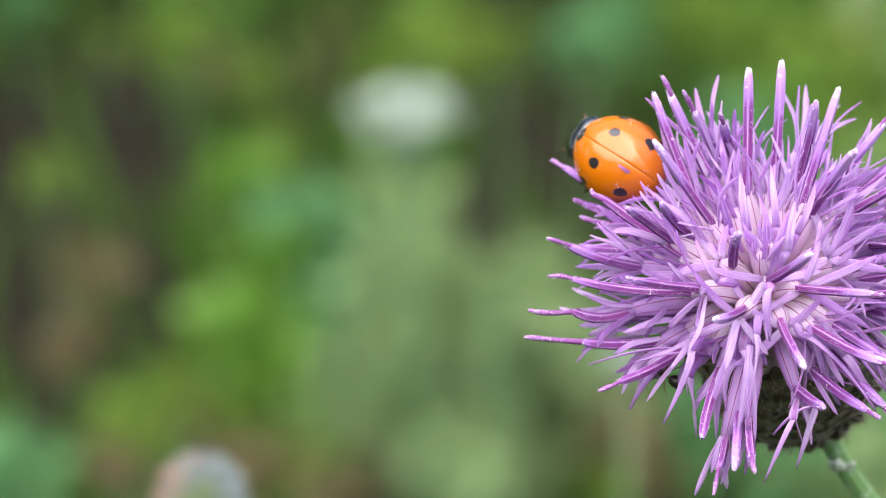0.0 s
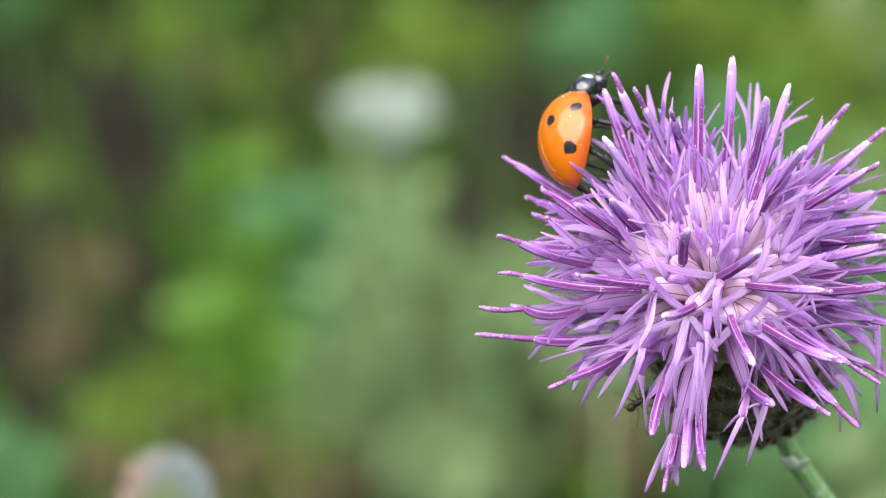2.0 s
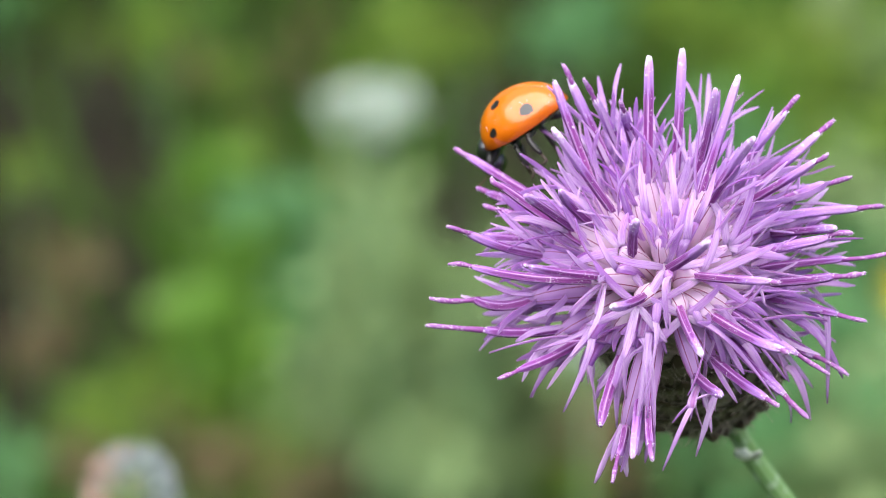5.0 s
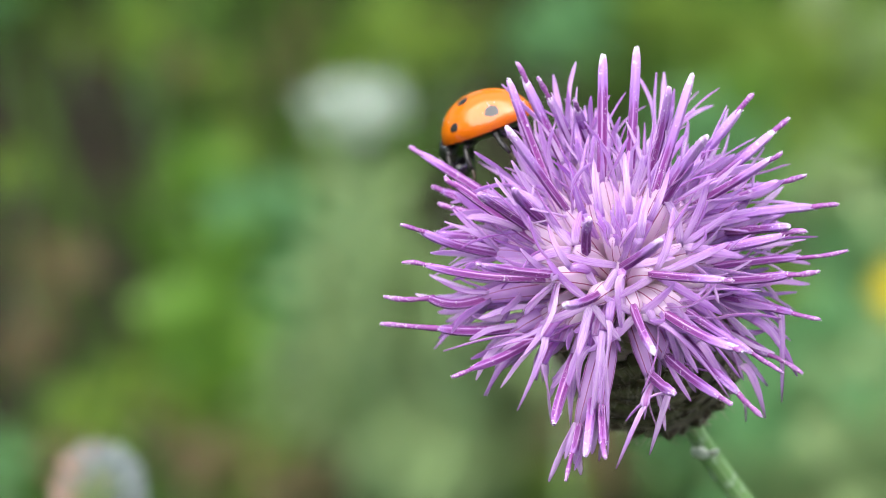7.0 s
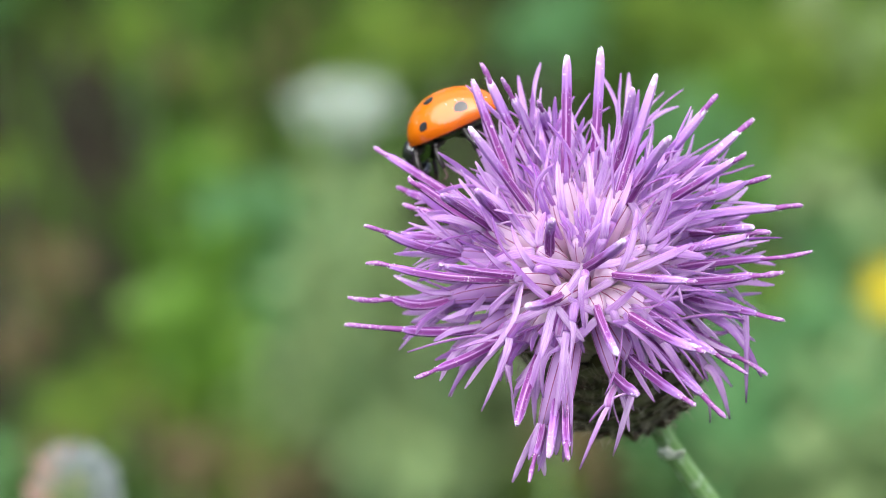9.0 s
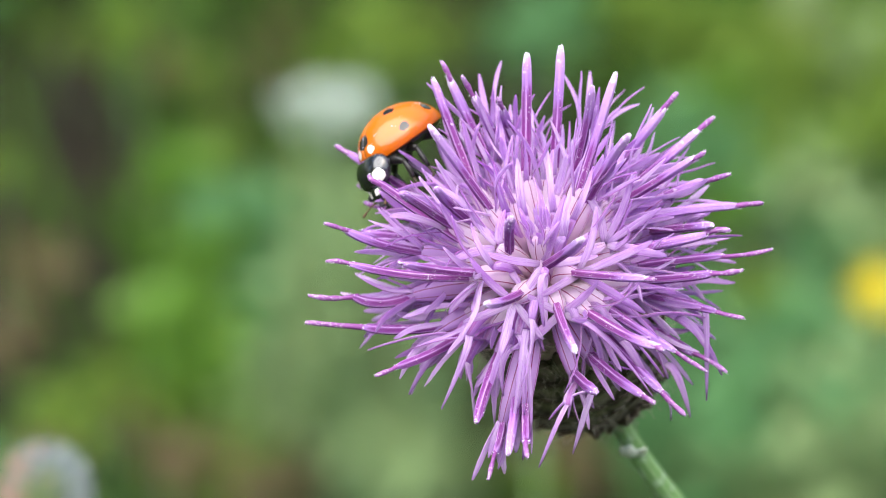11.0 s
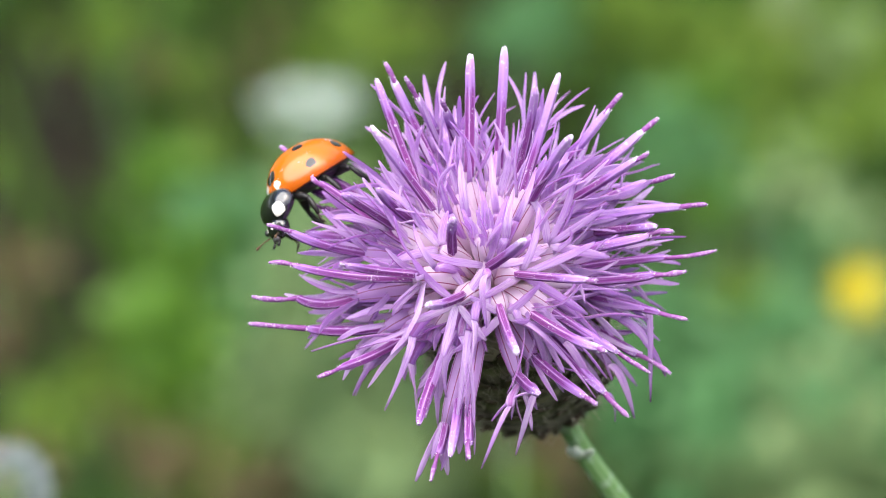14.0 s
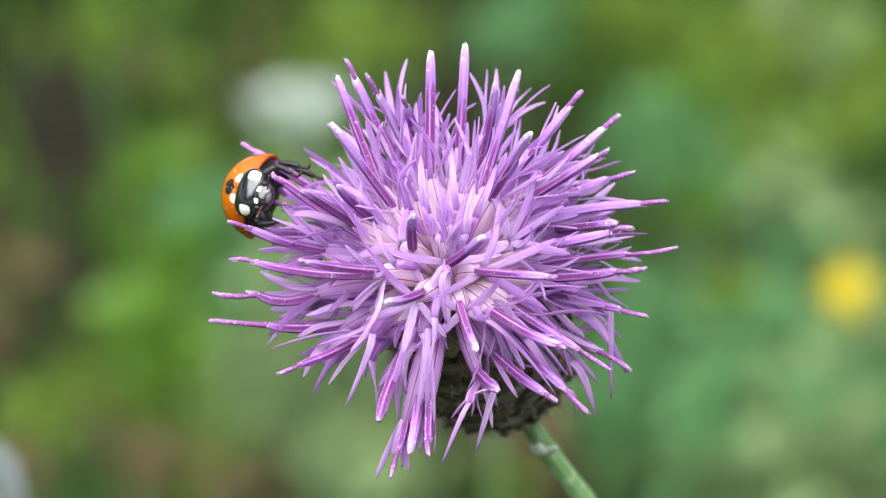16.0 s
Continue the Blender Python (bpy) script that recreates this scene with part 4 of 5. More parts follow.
def knapweed():
    rng = random.Random(7)
    foot = Vector((0.035, 0.06, -0.01))
    plant = thing("knapweed", (0, 0, 0), "purple knapweed flower head with dark bracts on a green stem", "flower")
    # stem
    knee = at(8.8, -15.6, -20.5)
    pts = curve(NECK - AXIS * 0.0004, at(5.5, -11.6, -18.3), knee, 8)[:-1] + curve(knee, at(21, -29, -24), foot, 16)
    n = len(pts)
    sizes = [(0.00056 + 0.0003 * i / n, 0.00056 + 0.0003 * i / n) for i in range(n)]
    sizes[0] = (0.0012, 0.0012)
    sizes[1] = (0.00095, 0.00095)
    stem = part("stem", tube(fresh(), pts, sizes, 27, None, 0, 9, 0.06), STEM, plant, "ribbed green stem with pale down")
    bm = fresh()
    for u, v, w, du, dv in ((6.0, -12.7, -17.2, -0.6, 0.6), (6.4, -12.7, -17.2, 0.6, 0.5), (6.1, -12.8, -17.0, -0.2, 0.8)):
        tube(bm, curve(at(u, v, w), at(u + du * 0.4, v + dv * 0.4, w + 0.5), at(u + du, v + dv, w + 0.7), 6), [(0.00042 * s, 0.00008) for s in (0.7, 1, 1, 0.9, 0.6, 0.15)], 6, RIGHT)
    part("scale_leaf", bm, AXIL, stem, "pale papery scale leaf")
    # involucre with its overlapping bracts
    z = AXIS
    x = z.orthogonal().normalized()
    y = z.cross(x)
    turn = Matrix((x, y, z)).transposed()
    core = ball(fresh(), NECK + AXIS * 0.0068, (0.0049, 0.0049, 0.0072), turn, 28, 18)
    inv = part("involucre", core, BRACT, plant, "dark egg-shaped cup of overlapping fringed bracts")
    scale_mesh = None
    for row in range(9):
        h = row / 8
        th_row = math.pi * (0.06 + 0.60 * h)
        count = (8, 12, 15, 17, 18, 18, 18, 17, 16)[row]
        for k in range(count):
            ph = 2 * math.pi * (k + 0.5 * (row % 2)) / count + rng.uniform(-0.06, 0.06)
            d = Vector((math.sin(th_row) * math.cos(ph), math.sin(th_row) * math.sin(ph), -math.cos(th_row)))
            p = NECK + AXIS * 0.0068 + turn @ Vector((d.x * 0.0049, d.y * 0.0049, d.z * 0.0072))
            nrm = (turn @ Vector((d.x / 4.9, d.y / 4.9, d.z / 7.2))).normalized()
            up = (AXIS - nrm * AXIS.dot(nrm)).normalized()
            if scale_mesh is None:
                steps = [i / 24 for i in range(25)]
                teeth = [(0.7 + 1.1 * s if s < 0.3 else 1.2 * (1.06 - s)) * (1.55 if s > 0.42 and i % 2 else 1.0) + 0.05 for i, s in enumerate(steps)]
                bm = tube(fresh(), [(0, 0.0003 * s * s, 0.0028 * s) for s in steps], [(0.0011 * k, 0.0001) for k in teeth], 6, (1, 0, 0), -0.2)
                ob = part("bract", bm, BRACT, inv)
                scale_mesh = ob.data
            else:
                ob = new("bract", scale_mesh)
                ob.parent = inv
            tilt = (up + nrm * rng.uniform(0.05, 0.22)).normalized()
            nn = (nrm - tilt * nrm.dot(tilt)).normalized()
            m = Matrix((nn.cross(tilt) * -1, nn, tilt)).transposed().to_4x4()
            if m.determinant() < 0:
                m = Matrix((nn.cross(tilt), nn, tilt)).transposed().to_4x4()
            ob.matrix_basis = Matrix.Translation(p - up * 0.0008 + nrm * 0.00005) @ m
    bed = part("receptacle", ball(fresh(), BED - AXIS * 0.001, (0.0042, 0.0042, 0.0022), turn, 28, 14), WITHERED, plant, "cream receptacle under the florets")
    chaff = fresh()
    for _ in range(900):
        a, q = rng.uniform(0, 6.28), 0.0041 * math.sqrt(rng.random())
        p = BED - AXIS * 0.0008 + turn @ Vector((q * math.cos(a), q * math.sin(a), 0))
        e = p + (AXIS + (p - BED) * 90 + Vector([rng.gauss(0, 0.15) for _ in range(3)])) * rng.uniform(0.003, 0.0052)
        tube(chaff, curve(p, p.lerp(e, 0.5) + (p - BED) * 0.08, e, 4), [(0.00006, 0.00006), (0.00005, 0.00005), (0.00004, 0.00004), (0.00001, 0.00001)], 3)
    tagged(part("chaff_bristles", chaff, WITHERED, bed), kind="stuff")
    fuzz = fresh()
    for _ in range(1800):
        th, ph = math.pi * rng.uniform(0.05, 0.7), rng.uniform(0, 6.28)
        d = Vector((math.sin(th) * math.cos(ph), math.sin(th) * math.sin(ph), -math.cos(th)))
        p = NECK + AXIS * 0.0068 + turn @ Vector((d.x * 0.0052, d.y * 0.0052, d.z * 0.0074))
        g = Vector([rng.gauss(0, 1) for _ in range(3)]).normalized() * rng.uniform(0.0006, 0.0018)
        bow = turn @ d * rng.uniform(0.0002, 0.0007)
        tube(fuzz, curve(p - g, p + bow, p + g, 5), [(0.000022, 0.000022)] * 5, 3)
    part("cobweb_hairs", fuzz, FUZZ, inv, "grey cobweb hairs")
    # florets that stand out, each with its own place
    for rows in (TOP_FLORETS, LEFT_FLORETS, FACE_FLORETS, RIGHT_FLORETS, HANGING_FLORETS):
        for k, (mu, mv, mw, tu, tv, tw, style) in enumerate(rows):
            hanging = rows is HANGING_FLORETS
            star = STARS[k] if rows is FACE_FLORETS else ()
            r = math.hypot(mu, mv + 0.95)
            floret(plant, at(mu, mv, mw), at(tu, tv, tw), style, rng, 3.0 if hanging else (3.6 if style > 1 and rows is not TOP_FLORETS else 4.4), not star or k < 5, 0.2 if hanging else (0.95 if r < 5 else 0.5), 0.5 if hanging else (0.36 if star and k > 4 else 0.64), star, None, 0.0006 if rows is LEFT_FLORETS and style > 1 and tv > -3 else 0.0, (0.25, 0.74) if hanging or (rows is RIGHT_FLORETS and style > 0.7) else ((0.0, 0.62) if rows is LEFT_FLORETS else (0.0, 1.0)))
    # the crowd between them, ring behind ring
    for count, r0, r1, dw, spread, turn0 in ((10, 4.2, 5.4, -0.5, 0.35, 0.1), (20, 6.0, 7.8, -1.4, 0.45, 0.2), (23, 7.2, 9.0, -3.0, 0.5, 0.0), (14, 5.0, 6.4, -1.0, 0.6, 0.4)):
        for k in range(count):
            th = 2 * math.pi * (k + turn0) / count + rng.gauss(0, 0.08)
            r = rng.uniform(r0, r1)
            mu, mv = r * math.cos(th), r * math.sin(th) - 0.95
            if mv < -4.6 or (mv < -3.9 and mu > -3.5) or (mv < -3.0 and -1.5 < mu < 4):
                continue
            mw = cap(mu, mv, max(6.9, r * 1.05)) + dw + rng.uniform(-0.5, 0.3)
            stretch = rng.uniform(1.3, 1.5)
            floret(plant, at(mu, mv, mw), at(mu * stretch, mv * stretch, mw + (1.5 if r < 5 else 0.2)), 0.0, rng, rng.uniform(3.6, 4.6), False, spread * rng.uniform(0.7, 1.2), 0.64)
    # pale throats that turn down below the face
    for u, v, dw in ((-2.9, -4.9, -0.6), (-1.8, -4.7, -0.4), (-0.7, -4.5, -0.2), (3.1, -4.0, -0.4)):
        w = cap(u, v, 6.9) + dw
        floret(plant, at(u, v, w), at(u * 1.3, v - 3.0, w + 1.0), 0.0, rng, 2.3, False, 0.5, 0.62)
    # young florets, still half closed, in the middle of the face
    for u, v, w in ((-0.5, 1.5, 3.6), (-0.2, 0.8, 3.8), (0.4, 1.3, 3.5)):
        floret(plant, at(u, v, w), at(u * 1.2, v * 1.4, w + 3), 0.0, rng, 1.9, False, 0.4, 0.5)
    # long lobes that droop over the bracts
    for u, v, tu, tv, w in DROOPING_LOBES:
        a0, b0 = at(u, v, w - 0.5), at(tu, tv, w - 1.0)
        mid = at(u * 0.6 + tu * 0.4 + rng.gauss(0, 0.3), v * 0.75 + tv * 0.25 + 0.6, w + 1.0)
        ww = rng.uniform(0.19, 0.27) / 1000
        root = tube(fresh(), curve(at(2.2, -7.6, 1.0), at(u, v + 0.5, w), at(u, v, w - 0.4), 7) if u > 1 and v < -7 and w > 3 else curve(BED, at(u * 0.75, v * 0.6, w - 0.5), at(u, v, w - 0.4), 7), [(0.00018, 0.00018), (0.0002, 0.0002), (0.00022, 0.00022), (0.00025, 0.00025), (0.00027, 0.00027), (0.00027, 0.00027), (0.00022, 0.00022)], 10)
        head = part("floret", root, LOBE, plant)
        part("lobe", tube(fresh(), curve(a0, mid, b0, 11), [(ww * s * rng.uniform(0.92, 1.08), 0.00004) for s in (0.9, 1, 1, 1, 0.98, 0.95, 0.9, 0.8, 0.65, 0.45, 0.15)], 12, RIGHT + UPWARD * rng.uniform(-0.4, 0.4), -0.25, twist=rng.gauss(0, 0.9), flat=0.4), LOBE, head)


# ---------------------------------------------------------------- the ladybird
def ladybird():
    """Built nose along x, left along y, back along z; in millimetres, then brought to metres."""
    rng = random.Random(2)
    bug = thing("ladybird", (0, 0, 0), "orange seven-spot ladybird with black and white head crawling over the flower", "ladybird")
    for sgn in (1, -1):
        bm = fresh()
        nr, nf = 22, 40
        layers = []
        for inner in (0, 1):
            grid = []
            for j in range(nr + 1):
                rho = j / nr
                row = []
                for i in range(nf + 1):
                    ph = math.pi * i / nf
                    px, py, pz = back(EL * rho * math.cos(ph), EW * rho * math.sin(ph))
                    groove = 0.03 * math.exp(-(py / 0.05) ** 2)
                    lip = 0.09 * max(0.0, (rho - 0.93) / 0.07) ** 2
                    if inner:
                        row.append(Vector((px * 0.97, max(py * 0.97, 0.004), (pz - 0.1) * 0.97 - 0.02)))
                    else:
                        row.append(Vector((px * (1 + lip * 0.4), max(py * (1 + lip * 0.4), 0.004), pz - groove)))
                grid.append(row)
            layers.append([[bm.verts.new((c.x, c.y * sgn, c.z)) for c in row] for row in grid])
        for inner, grid in enumerate(layers):
            for j in range(nr):
                for i in range(nf):
                    q = (grid[j][i], grid[j][i + 1], grid[j + 1][i + 1], grid[j + 1][i])
                    bm.faces.new(q)
        for i in range(nf):
            bm.faces.new((layers[0][nr][i], layers[0][nr][i + 1], layers[1][nr][i + 1], layers[1][nr][i]))
        for j in range(nr):
            for i in (0, nf):
                bm.faces.new((layers[0][j][i], layers[0][j + 1][i], layers[1][j + 1][i], layers[1][j][i]))
        bmesh.ops.remove_doubles(bm, verts=bm.verts, dist=0.0005)
        bmesh.ops.recalc_face_normals(bm, faces=bm.faces)
        part("wing_case", scaled(bm, 0.001), WING_CASE, bug, "glossy orange wing case with black spots")
    # grains of pollen caught on the wing cases, most of them near the rim
    grains = fresh()
    for _ in range(46):
        ph, rho = rng.uniform(0, 6.283), 1 - 0.28 * rng.random() ** 2.2
        ball(grains, back(EL * rho * math.cos(ph), EW * rho * math.sin(ph)), (rng.uniform(0.014, 0.036),) * 3, None, 6, 4)
    tagged(part("pollen", scaled(grains, 0.001), POLLEN, bug), kind="stuff")
    # belly of overlapping plates
    bm = fresh()
    ball(bm, (-0.05, 0, 0.05), (EL * 0.93, EW * 0.88, 0.62), None, 32, 14, lambda d: 1 + 0.03 * math.sin(d.x * 18))
    part("belly", scaled(bm, 0.001), CHITIN, bug, "black segmented underside")
    # the neck shield: broad behind, narrower and hollowed in front, sloping down over the head
    slope = Euler((0, radians(38), 0)).to_matrix()
    bm = ball(fresh(), (0, 0, 0), (1, 1, 1), None, 48, 28)
    for v in bm.verts:
        fx, fy, fz = (math.copysign(abs(c) ** 0.82, c) for c in v.co)
        narrow = 1 - 0.20 * (0.5 + 0.5 * fx) ** 1.5
        v.co = Vector((EL - 0.06, 0, -0.30)) + slope @ Vector((fx * (1.08 + 0.10 * fy * fy), fy * 1.58 * narrow, fz * (0.90 if fz > 0 else 0.6) * (1 - 0.12 * max(0.0, fx))))
    shield = part("pronotum", scaled(bm, 0.001), PRONOTUM, bug, "black neck shield with two white corner patches")
    bm = ball(fresh(), (EL + 0.46, 0, -1.18), (0.76, 0.88, 0.62), Euler((0, radians(52), 0)).to_matrix(), 32, 20, lambda d: 1 - 0.08 * max(0.0, d.x) - 0.05 * math.exp(-(d.y / 0.2) ** 2) * max(0.0, d.x))
    head = part("head", scaled(bm, 0.001), FACE, bug, "black head with two small white spots")
    for sgn in (1, -1):
        part("eye", scaled(ball(fresh(), (EL + 0.80, sgn * 0.74, -1.10), (0.2, 0.16, 0.22), None, 12, 8), 0.001), CHITIN, head)
        p = Vector((EL + 0.98, sgn * 0.55, -1.42))
        pts = [p, p + Vector((0.25, sgn * 0.3, 0.0)), p + Vector((0.5, sgn * 0.55, -0.05)), p + Vector((0.7, sgn * 0.68, -0.1)), p + Vector((0.82, sgn * 0.72, -0.14))]
        part("antenna", scaled(tube(fresh(), pts, [(0.06, 0.06), (0.04, 0.04), (0.045, 0.045), (0.1, 0.1), (0.05, 0.05)], 7), 0.001), FEELER, head, "short brown clubbed feeler")
        p = Vector((EL + 0.88, sgn * 0.2, -1.75))
        part("palp", scaled(tube(fresh(), [p, p + Vector((0.22, sgn * 0.14, -0.15)), p + Vector((0.42, sgn * 0.12, -0.3))], [(0.06, 0.06), (0.07, 0.07), (0.1, 0.08)], 7), 0.001), CHITIN, head)
    part("mouth", scaled(ball(fresh(), (EL + 0.98, 0, -1.68), (0.18, 0.34, 0.2), None, 14, 8), 0.001), MOUTH, head, "greyish mouth parts")
    legs = []
    for hx, foot, knee in ((2.15, (1.45, 1.15, -1.75), (0.75, 1.15, -0.35)), (0.7, (0.25, 2.1, -1.9), (0.05, 1.5, -0.15)), (-0.7, (-1.35, 2.0, -1.7), (-0.6, 1.5, -0.1))):
        for sgn in (1, -1):
            k = Vector((knee[0], knee[1] * sgn, knee[2]))
            f = Vector((foot[0], foot[1] * sgn, foot[2]))
            leg = part("leg", scaled(tube(fresh(), curve((0, 0, 0), k * 0.5 + Vector((0, 0, 0.18)), k, 8), [(0.24, 0.2), (0.32, 0.25), (0.36, 0.27), (0.36, 0.27), (0.33, 0.25), (0.28, 0.22), (0.23, 0.19), (0.17, 0.15)], 12), 0.001), CHITIN, bug, "black jointed leg")
            ankle = k.lerp(f, 0.70)
            shin = tube(fresh(), curve(k - (ankle - k) * 0.04, k.lerp(ankle, 0.5) + Vector((0.08, 0.16 * sgn, 0.05)), ankle, 8), [(0.15, 0.14), (0.17, 0.15), (0.18, 0.16), (0.19, 0.17), (0.19, 0.17), (0.18, 0.15), (0.16, 0.14), (0.12, 0.12)], 10)
            for _ in range(26):
                p = k.lerp(ankle, rng.uniform(0.2, 1.0))
                d = Vector([rng.gauss(0, 1) for _ in range(3)]).normalized() + (ankle - k).normalized() * 0.8
                tube(shin, [p, p + d * 0.22], [(0.012, 0.012), (0.004, 0.004)], 3)
            part("shin", scaled(shin, 0.001), CHITIN, leg)
            toe = f + Vector((0.25, 0.3 * sgn, -0.05))
            claw = tube(fresh(), [ankle, ankle.lerp(f, 0.5), f, f.lerp(toe, 0.5), toe], [(0.09, 0.08), (0.12, 0.09), (0.08, 0.07), (0.11, 0.08), (0.05, 0.05)], 8)
            for side in (-1, 1):
                tube(claw, curve(toe, toe + Vector((0.12, 0.1 * side, 0.04)), toe + Vector((0.16, 0.12 * side, -0.12)), 4), [(0.035, 0.035), (0.03, 0.03), (0.02, 0.02), (0.006, 0.006)], 5)
            part("foot", scaled(claw, 0.001), FOOT, leg)
            leg.location = (hx / 1000, sgn * 0.75 / 1000, -0.32 / 1000)
            legs.append((leg, sgn, hx, f.normalized()))
    return bug, legs, shield, head


def ant():
    """Built nose along x, back along z; in millimetres, then brought to metres."""
    rng = random.Random(9)
    bug = thing("ant", (0, 0, 0), "small dark brown ant climbing among the drooping lobes", "ant")
    part("gaster", scaled(ball(fresh(), (-0.78, 0, 0.06), (0.56, 0.40, 0.38), None, 24, 16, lambda d: 1 + 0.02 * math.sin(d.x * 14)), 0.001), ANT_SHELL, bug, "glossy blackish banded abdomen")
    waist = ball(fresh(), (-0.16, 0, 0.0), (0.10, 0.09, 0.16), None, 12, 8)
    part("waist", scaled(waist, 0.001), ANT_LIMB, bug)
    chest = ball(fresh(), (0.22, 0, 0.04), (0.38, 0.20, 0.22), None, 20, 12, lambda d: 1 - 0.14 * math.exp(-((d.x + 0.25) / 0.2) ** 2))
    part("thorax", scaled(chest, 0.001), ANT_SHELL, bug)
    skull = part("head", scaled(ball(fresh(), (0.80, 0, 0.0), (0.31, 0.27, 0.21), None, 20, 12, lambda d: 1 - 0.12 * max(0.0, d.x)), 0.001), ANT_SHELL, bug)
    for sgn in (1, -1):
        joint = Vector((1.02, sgn * 0.10, 0.06))
        elbow = joint + Vector((0.22, sgn * 0.42, 0.12))
        end = elbow + Vector((0.62, sgn * 0.12, -0.04))
        part("feeler", scaled(tube(fresh(), [joint, elbow, elbow.lerp(end, 0.5), end], [(0.03, 0.03), (0.028, 0.028), (0.03, 0.03), (0.035, 0.035)], 6), 0.001), ANT_LIMB, skull)
        part("mandible", scaled(tube(fresh(), [(1.06, sgn * 0.12, -0.05), (1.2, sgn * 0.1, -0.07), (1.26, sgn * 0.02, -0.08)], [(0.05, 0.03), (0.04, 0.03), (0.01, 0.01)], 6), 0.001), ANT_LIMB, skull)
        part("eye", scaled(ball(fresh(), (0.82, sgn * 0.22, 0.09), (0.06, 0.04, 0.05), None, 8, 6), 0.001), CHITIN, skull)
        for hx, reach in ((0.42, 0.55), (0.20, -0.05), (0.0, -0.65)):
            hip = Vector((hx, sgn * 0.14, -0.08))
            knee = hip + Vector((reach * 0.45, sgn * 0.52, 0.16))
            foot = knee + Vector((reach * 0.9, sgn * 0.48, -0.50))
            bend = knee.lerp(foot, 0.62)
            part("leg", scaled(tube(fresh(), [hip, hip.lerp(knee, 0.5), knee, bend, foot], [(0.05, 0.05), (0.06, 0.055), (0.04, 0.04), (0.032, 0.032), (0.018, 0.018)], 7), 0.001), ANT_LIMB, bug, "thin brown leg")
    return bug


ground()
meadow_grass()
background()
woods()
knapweed()
LADYBIRD, LEGS, SHIELD, HEAD = ladybird()
ANT = ant()

LADYBIRD_PATH = [
    (0.0, pose(-0.00794, 0.00717, 0.37155, -50.9, -14.8, 140.9)),
    (0.5, pose(-0.00779, 0.00716, 0.37153, -52.6, -15.3, 126.4)),
    (1.0, pose(-0.00782, 0.00741, 0.37205, -47.1, -14.5, 87.8)),
    (1.5, pose(-0.00779, 0.00757, 0.37241, -47.6, -29.2, 83.5)),
    (2.0, pose(-0.00769, 0.00761, 0.37248, -70.6, -37.6, 88.8)),
    (2.5, pose(-0.00785, 0.00790, 0.37311, -59.3, -15.6, 95.7)),
    (3.0, pose(-0.00781, 0.00778, 0.37285, -60.0, 12.7, 104.0)),
    (3.5, pose(-0.00768, 0.00768, 0.37264, -51.0, 30.8, 110.2)),
    (4.0, pose(-0.00774, 0.00833, 0.37254, -40.4, 39.1, 121.5)),
    (6.5, pose(-0.00743, 0.01011, 0.37173, 19.8, 11.4, 171.1)),
    (7.0, pose(-0.00727, 0.01004, 0.37160, 6.5, 27.4, 154.8)),
    (7.5, pose(-0.00766, 0.00993, 0.37136, -4.1, 33.3, 153.1)),
    (8.0, pose(-0.00762, 0.00988, 0.37127, 9.2, 41.4, 160.7)),
    (8.5, pose(-0.00717, 0.00991, 0.37133, 13.2, 36.9, 155.9)),
    (9.0, pose(-0.00722, 0.00991, 0.37182, 10.3, 29.6, 164.8)),
    (11.5, pose(-0.00821, 0.00709, 0.37138, 40.8, 8.6, -127.4)),
    (12.0, pose(-0.00843, 0.00688, 0.37092, 26.4, 28.1, -141.8)),
    (12.5, pose(-0.00872, 0.00667, 0.37047, 25.1, 34.0, -140.2)),
    (13.0, pose(-0.00962, 0.00651, 0.37013, 36.6, 22.3, -136.5)),
    (13.5, pose(-0.00992, 0.00652, 0.37015, 36.8, 14.3, -142.1)),
    (14.0, pose(-0.01002, 0.00637, 0.36983, 39.6, 10.4, -135.5)),
    (14.5, pose(-0.01015, 0.00630, 0.36969, 47.9, -8.0, -112.0)),
    (15.0, pose(-0.01041, 0.00621, 0.36948, 69.1, -36.9, -109.6)),
    (15.5, pose(-0.01022, 0.00618, 0.36942, 68.5, -34.2, -111.7)),
    (16.0, pose(-0.01075, 0.00585, 0.36872, 81.0, -28.5, -106.4)),
]


# how far the neck is stretched, and how far head and shield are bowed, in degrees
STRETCH = [
    (0.0, 0.0, 6), (0.5, 0.0, 24), (1.0, 0.0, 30), (1.5, 0.4, 8), (2.0, 1.2, -4), (2.5, 0.1, 26), (3.0, 0.0, 14), (3.5, 0.0, 8), (4.0, 0.0, 8),
    (6.5, 1.2, 0), (7.0, 0.5, 26), (7.5, 0.3, 32), (8.0, 1.2, 30), (8.5, 0.6, 26), (9.0, 0.9, 18), (11.5, 0.7, 6), (12.0, 1.7, -4), (12.5, 1.6, -6),
    (13.0, 1.6, -2), (13.5, 1.4, -2), (14.0, 1.1, 0), (14.5, 0.9, 0), (15.0, 0.1, 0), (15.5, 0.1, 0), (16.0, 0.1, 0),
]

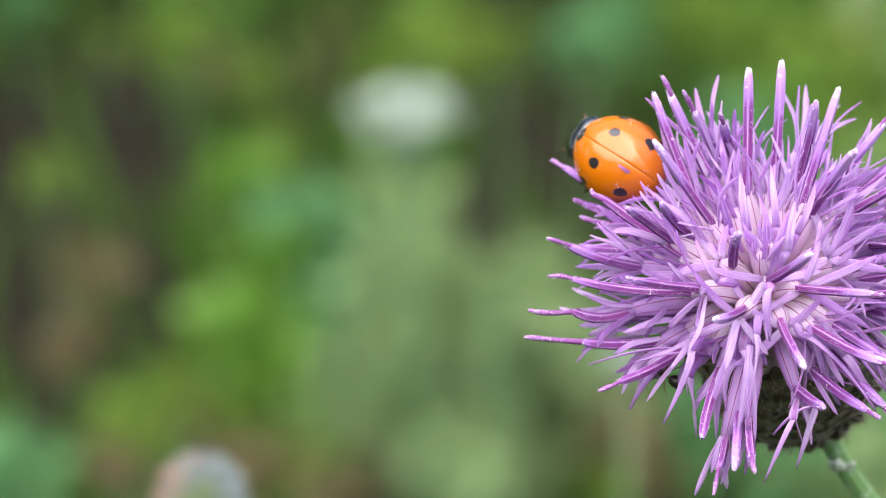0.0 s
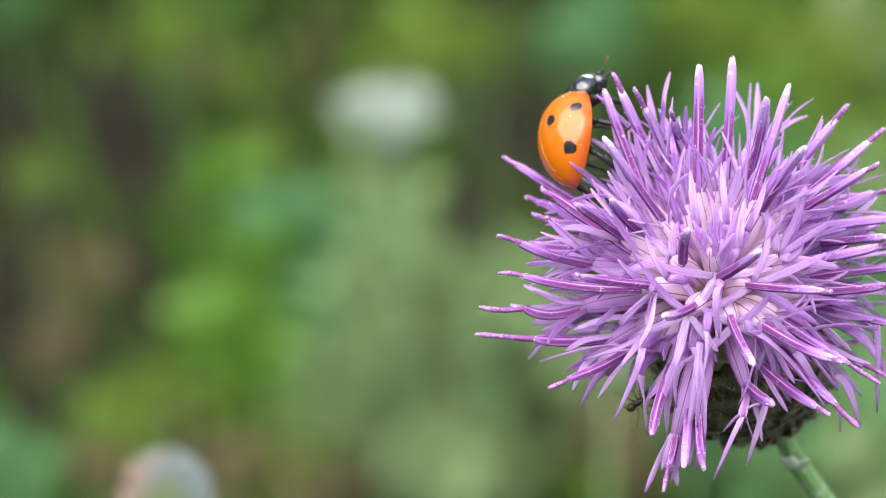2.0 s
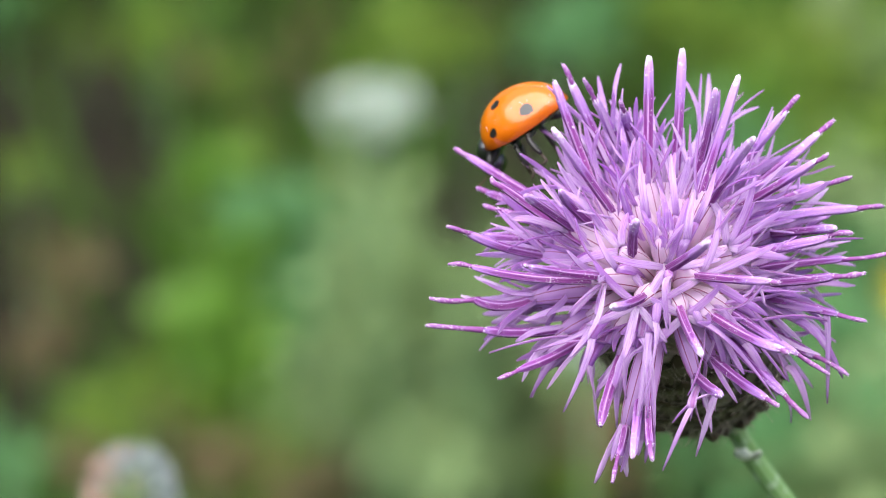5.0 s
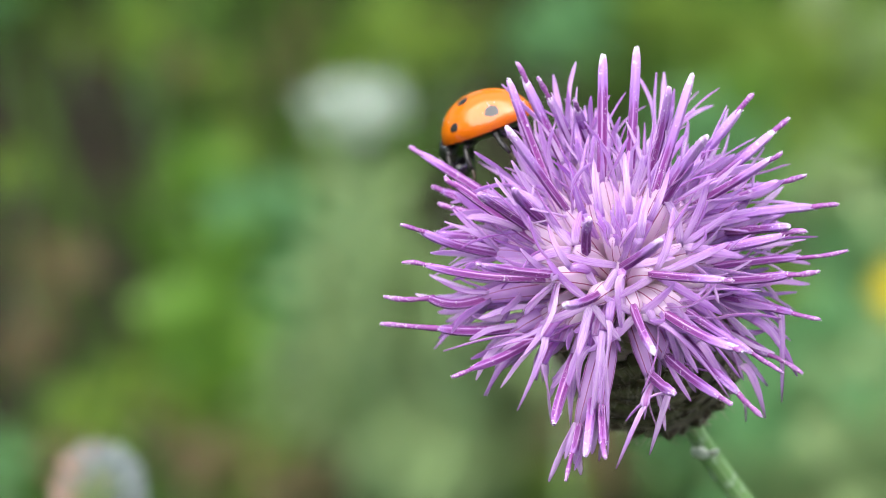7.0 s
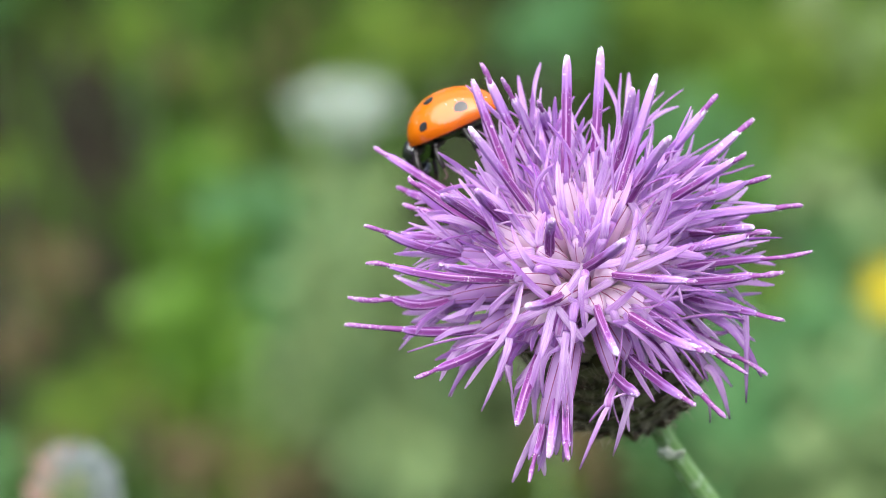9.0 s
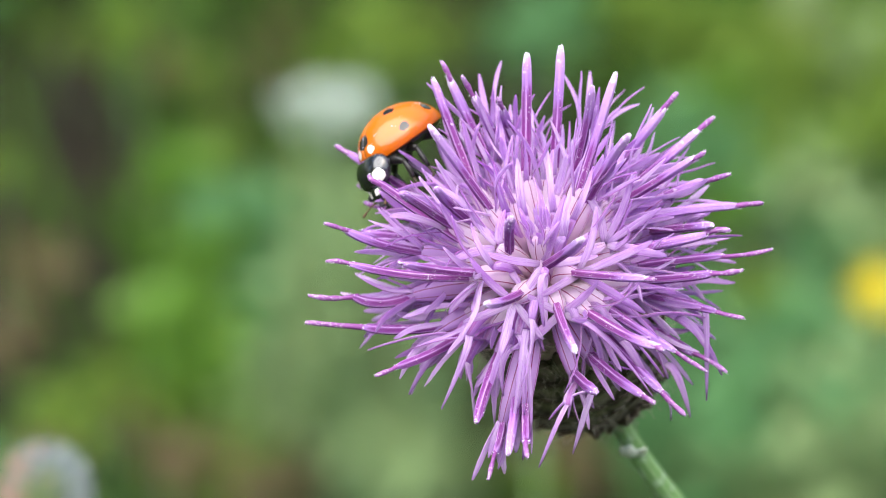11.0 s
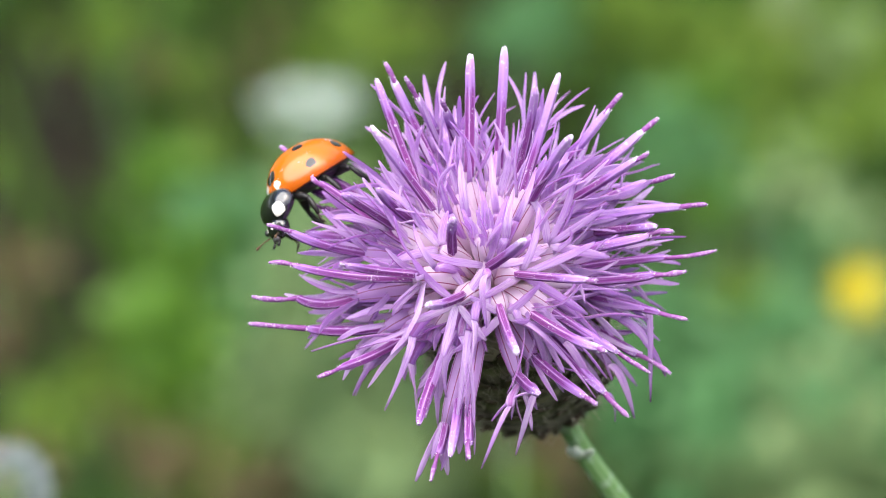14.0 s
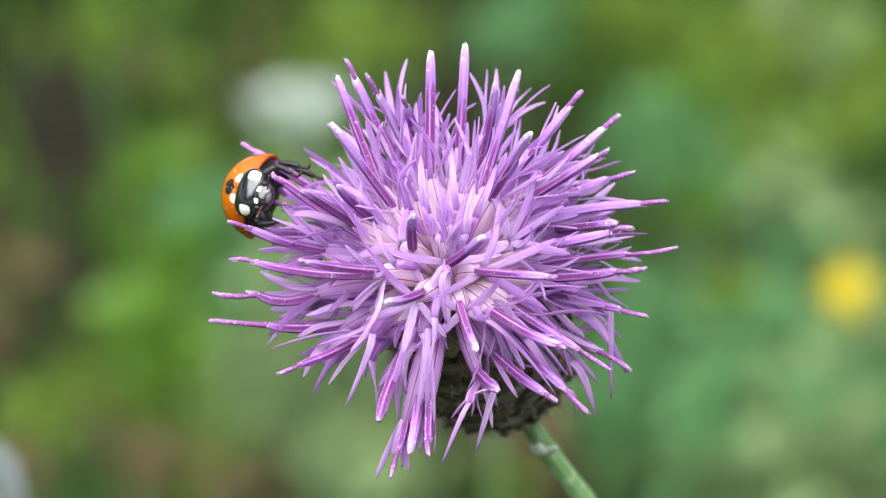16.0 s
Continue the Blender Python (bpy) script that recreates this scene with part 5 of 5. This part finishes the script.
# the ant's way: seconds, place by the flower's directions in millimetres, and heading in degrees
ANT_PATH = [
    (0.0, -5.44, -6.45, -1.5, 150),
    (0.5, -5.26, -6.69, -1.5, 145),
    (1.0, -4.59, -7.66, -1.5, 135),
    (1.5, -4.15, -8.23, -1.5, 205),
    (2.0, -3.95, -8.05, -1.5, 215),
    (2.5, -4.55, -8.34, -1.5, 203),
    (3.0, -3.57, -8.44, -2.0, 275),
    (3.5, -2.85, -9.42, -2.5, 312),
    (4.0, -1.23, -11.00, -4.5, 320),
    (5.0, 0.6, -9.4, -11.5, 30),
    (6.5, 2.2, -8.2, -16.5, 60),
    (16.0, 2.2, -8.2, -16.5, 60),
]


def bowed(k, angle, reach):
    """The neck's pose: drawn out by k and bowed about its hinge under the front of the wing cases."""
    return pose(0.0022, 0, 0.0002) @ pose(0, 0, 0, 0, angle, 0) @ pose(-0.0022 + reach * k, 0, -0.0002 - 0.5 * reach * k)


def motions():
    walk(LADYBIRD, LADYBIRD_PATH)
    upright = Matrix((RIGHT, UPWARD, FRONT)).transposed().to_4x4()
    walk(ANT, [(t, Matrix.Translation(at(u, v, w)) @ upright @ pose(0, 0, 0, 0, 0, heading)) for t, u, v, w, heading in ANT_PATH])
    walk(SHIELD, [(t, bowed(k, angle, 0.00016)) for t, k, angle in STRETCH])
    walk(HEAD, [(t, bowed(k, angle * 1.15, 0.00038)) for t, k, angle in STRETCH])
    # each leg reaches from its hip towards the florets and swings in an alternating gait
    florets = at(-5.0, 3.0, -2.5)
    for i, (leg, sgn, hx, reach) in enumerate(LEGS):
        phase = (0, 3.14, 3.14, 0, 0, 3.14)[i]
        hip = Vector((hx, sgn * 0.75, -0.32)) / 1000
        rows = []
        for t, m in LADYBIRD_PATH:
            goal = (m.inverted() @ florets - hip).normalized()
            goal.z = min(goal.z, -0.1)
            turn = reach.rotation_difference((reach * 0.6 + goal.normalized() * 0.4).normalized()).to_matrix().to_4x4()
            swing = pose(0, 0, 0, 5 * math.cos(2.9 * t + phase) * sgn, 0, 11 * math.sin(2.9 * t + phase) * sgn)
            rows.append((t, Matrix.Translation(hip) @ turn @ swing))
        walk(leg, rows)


motions()
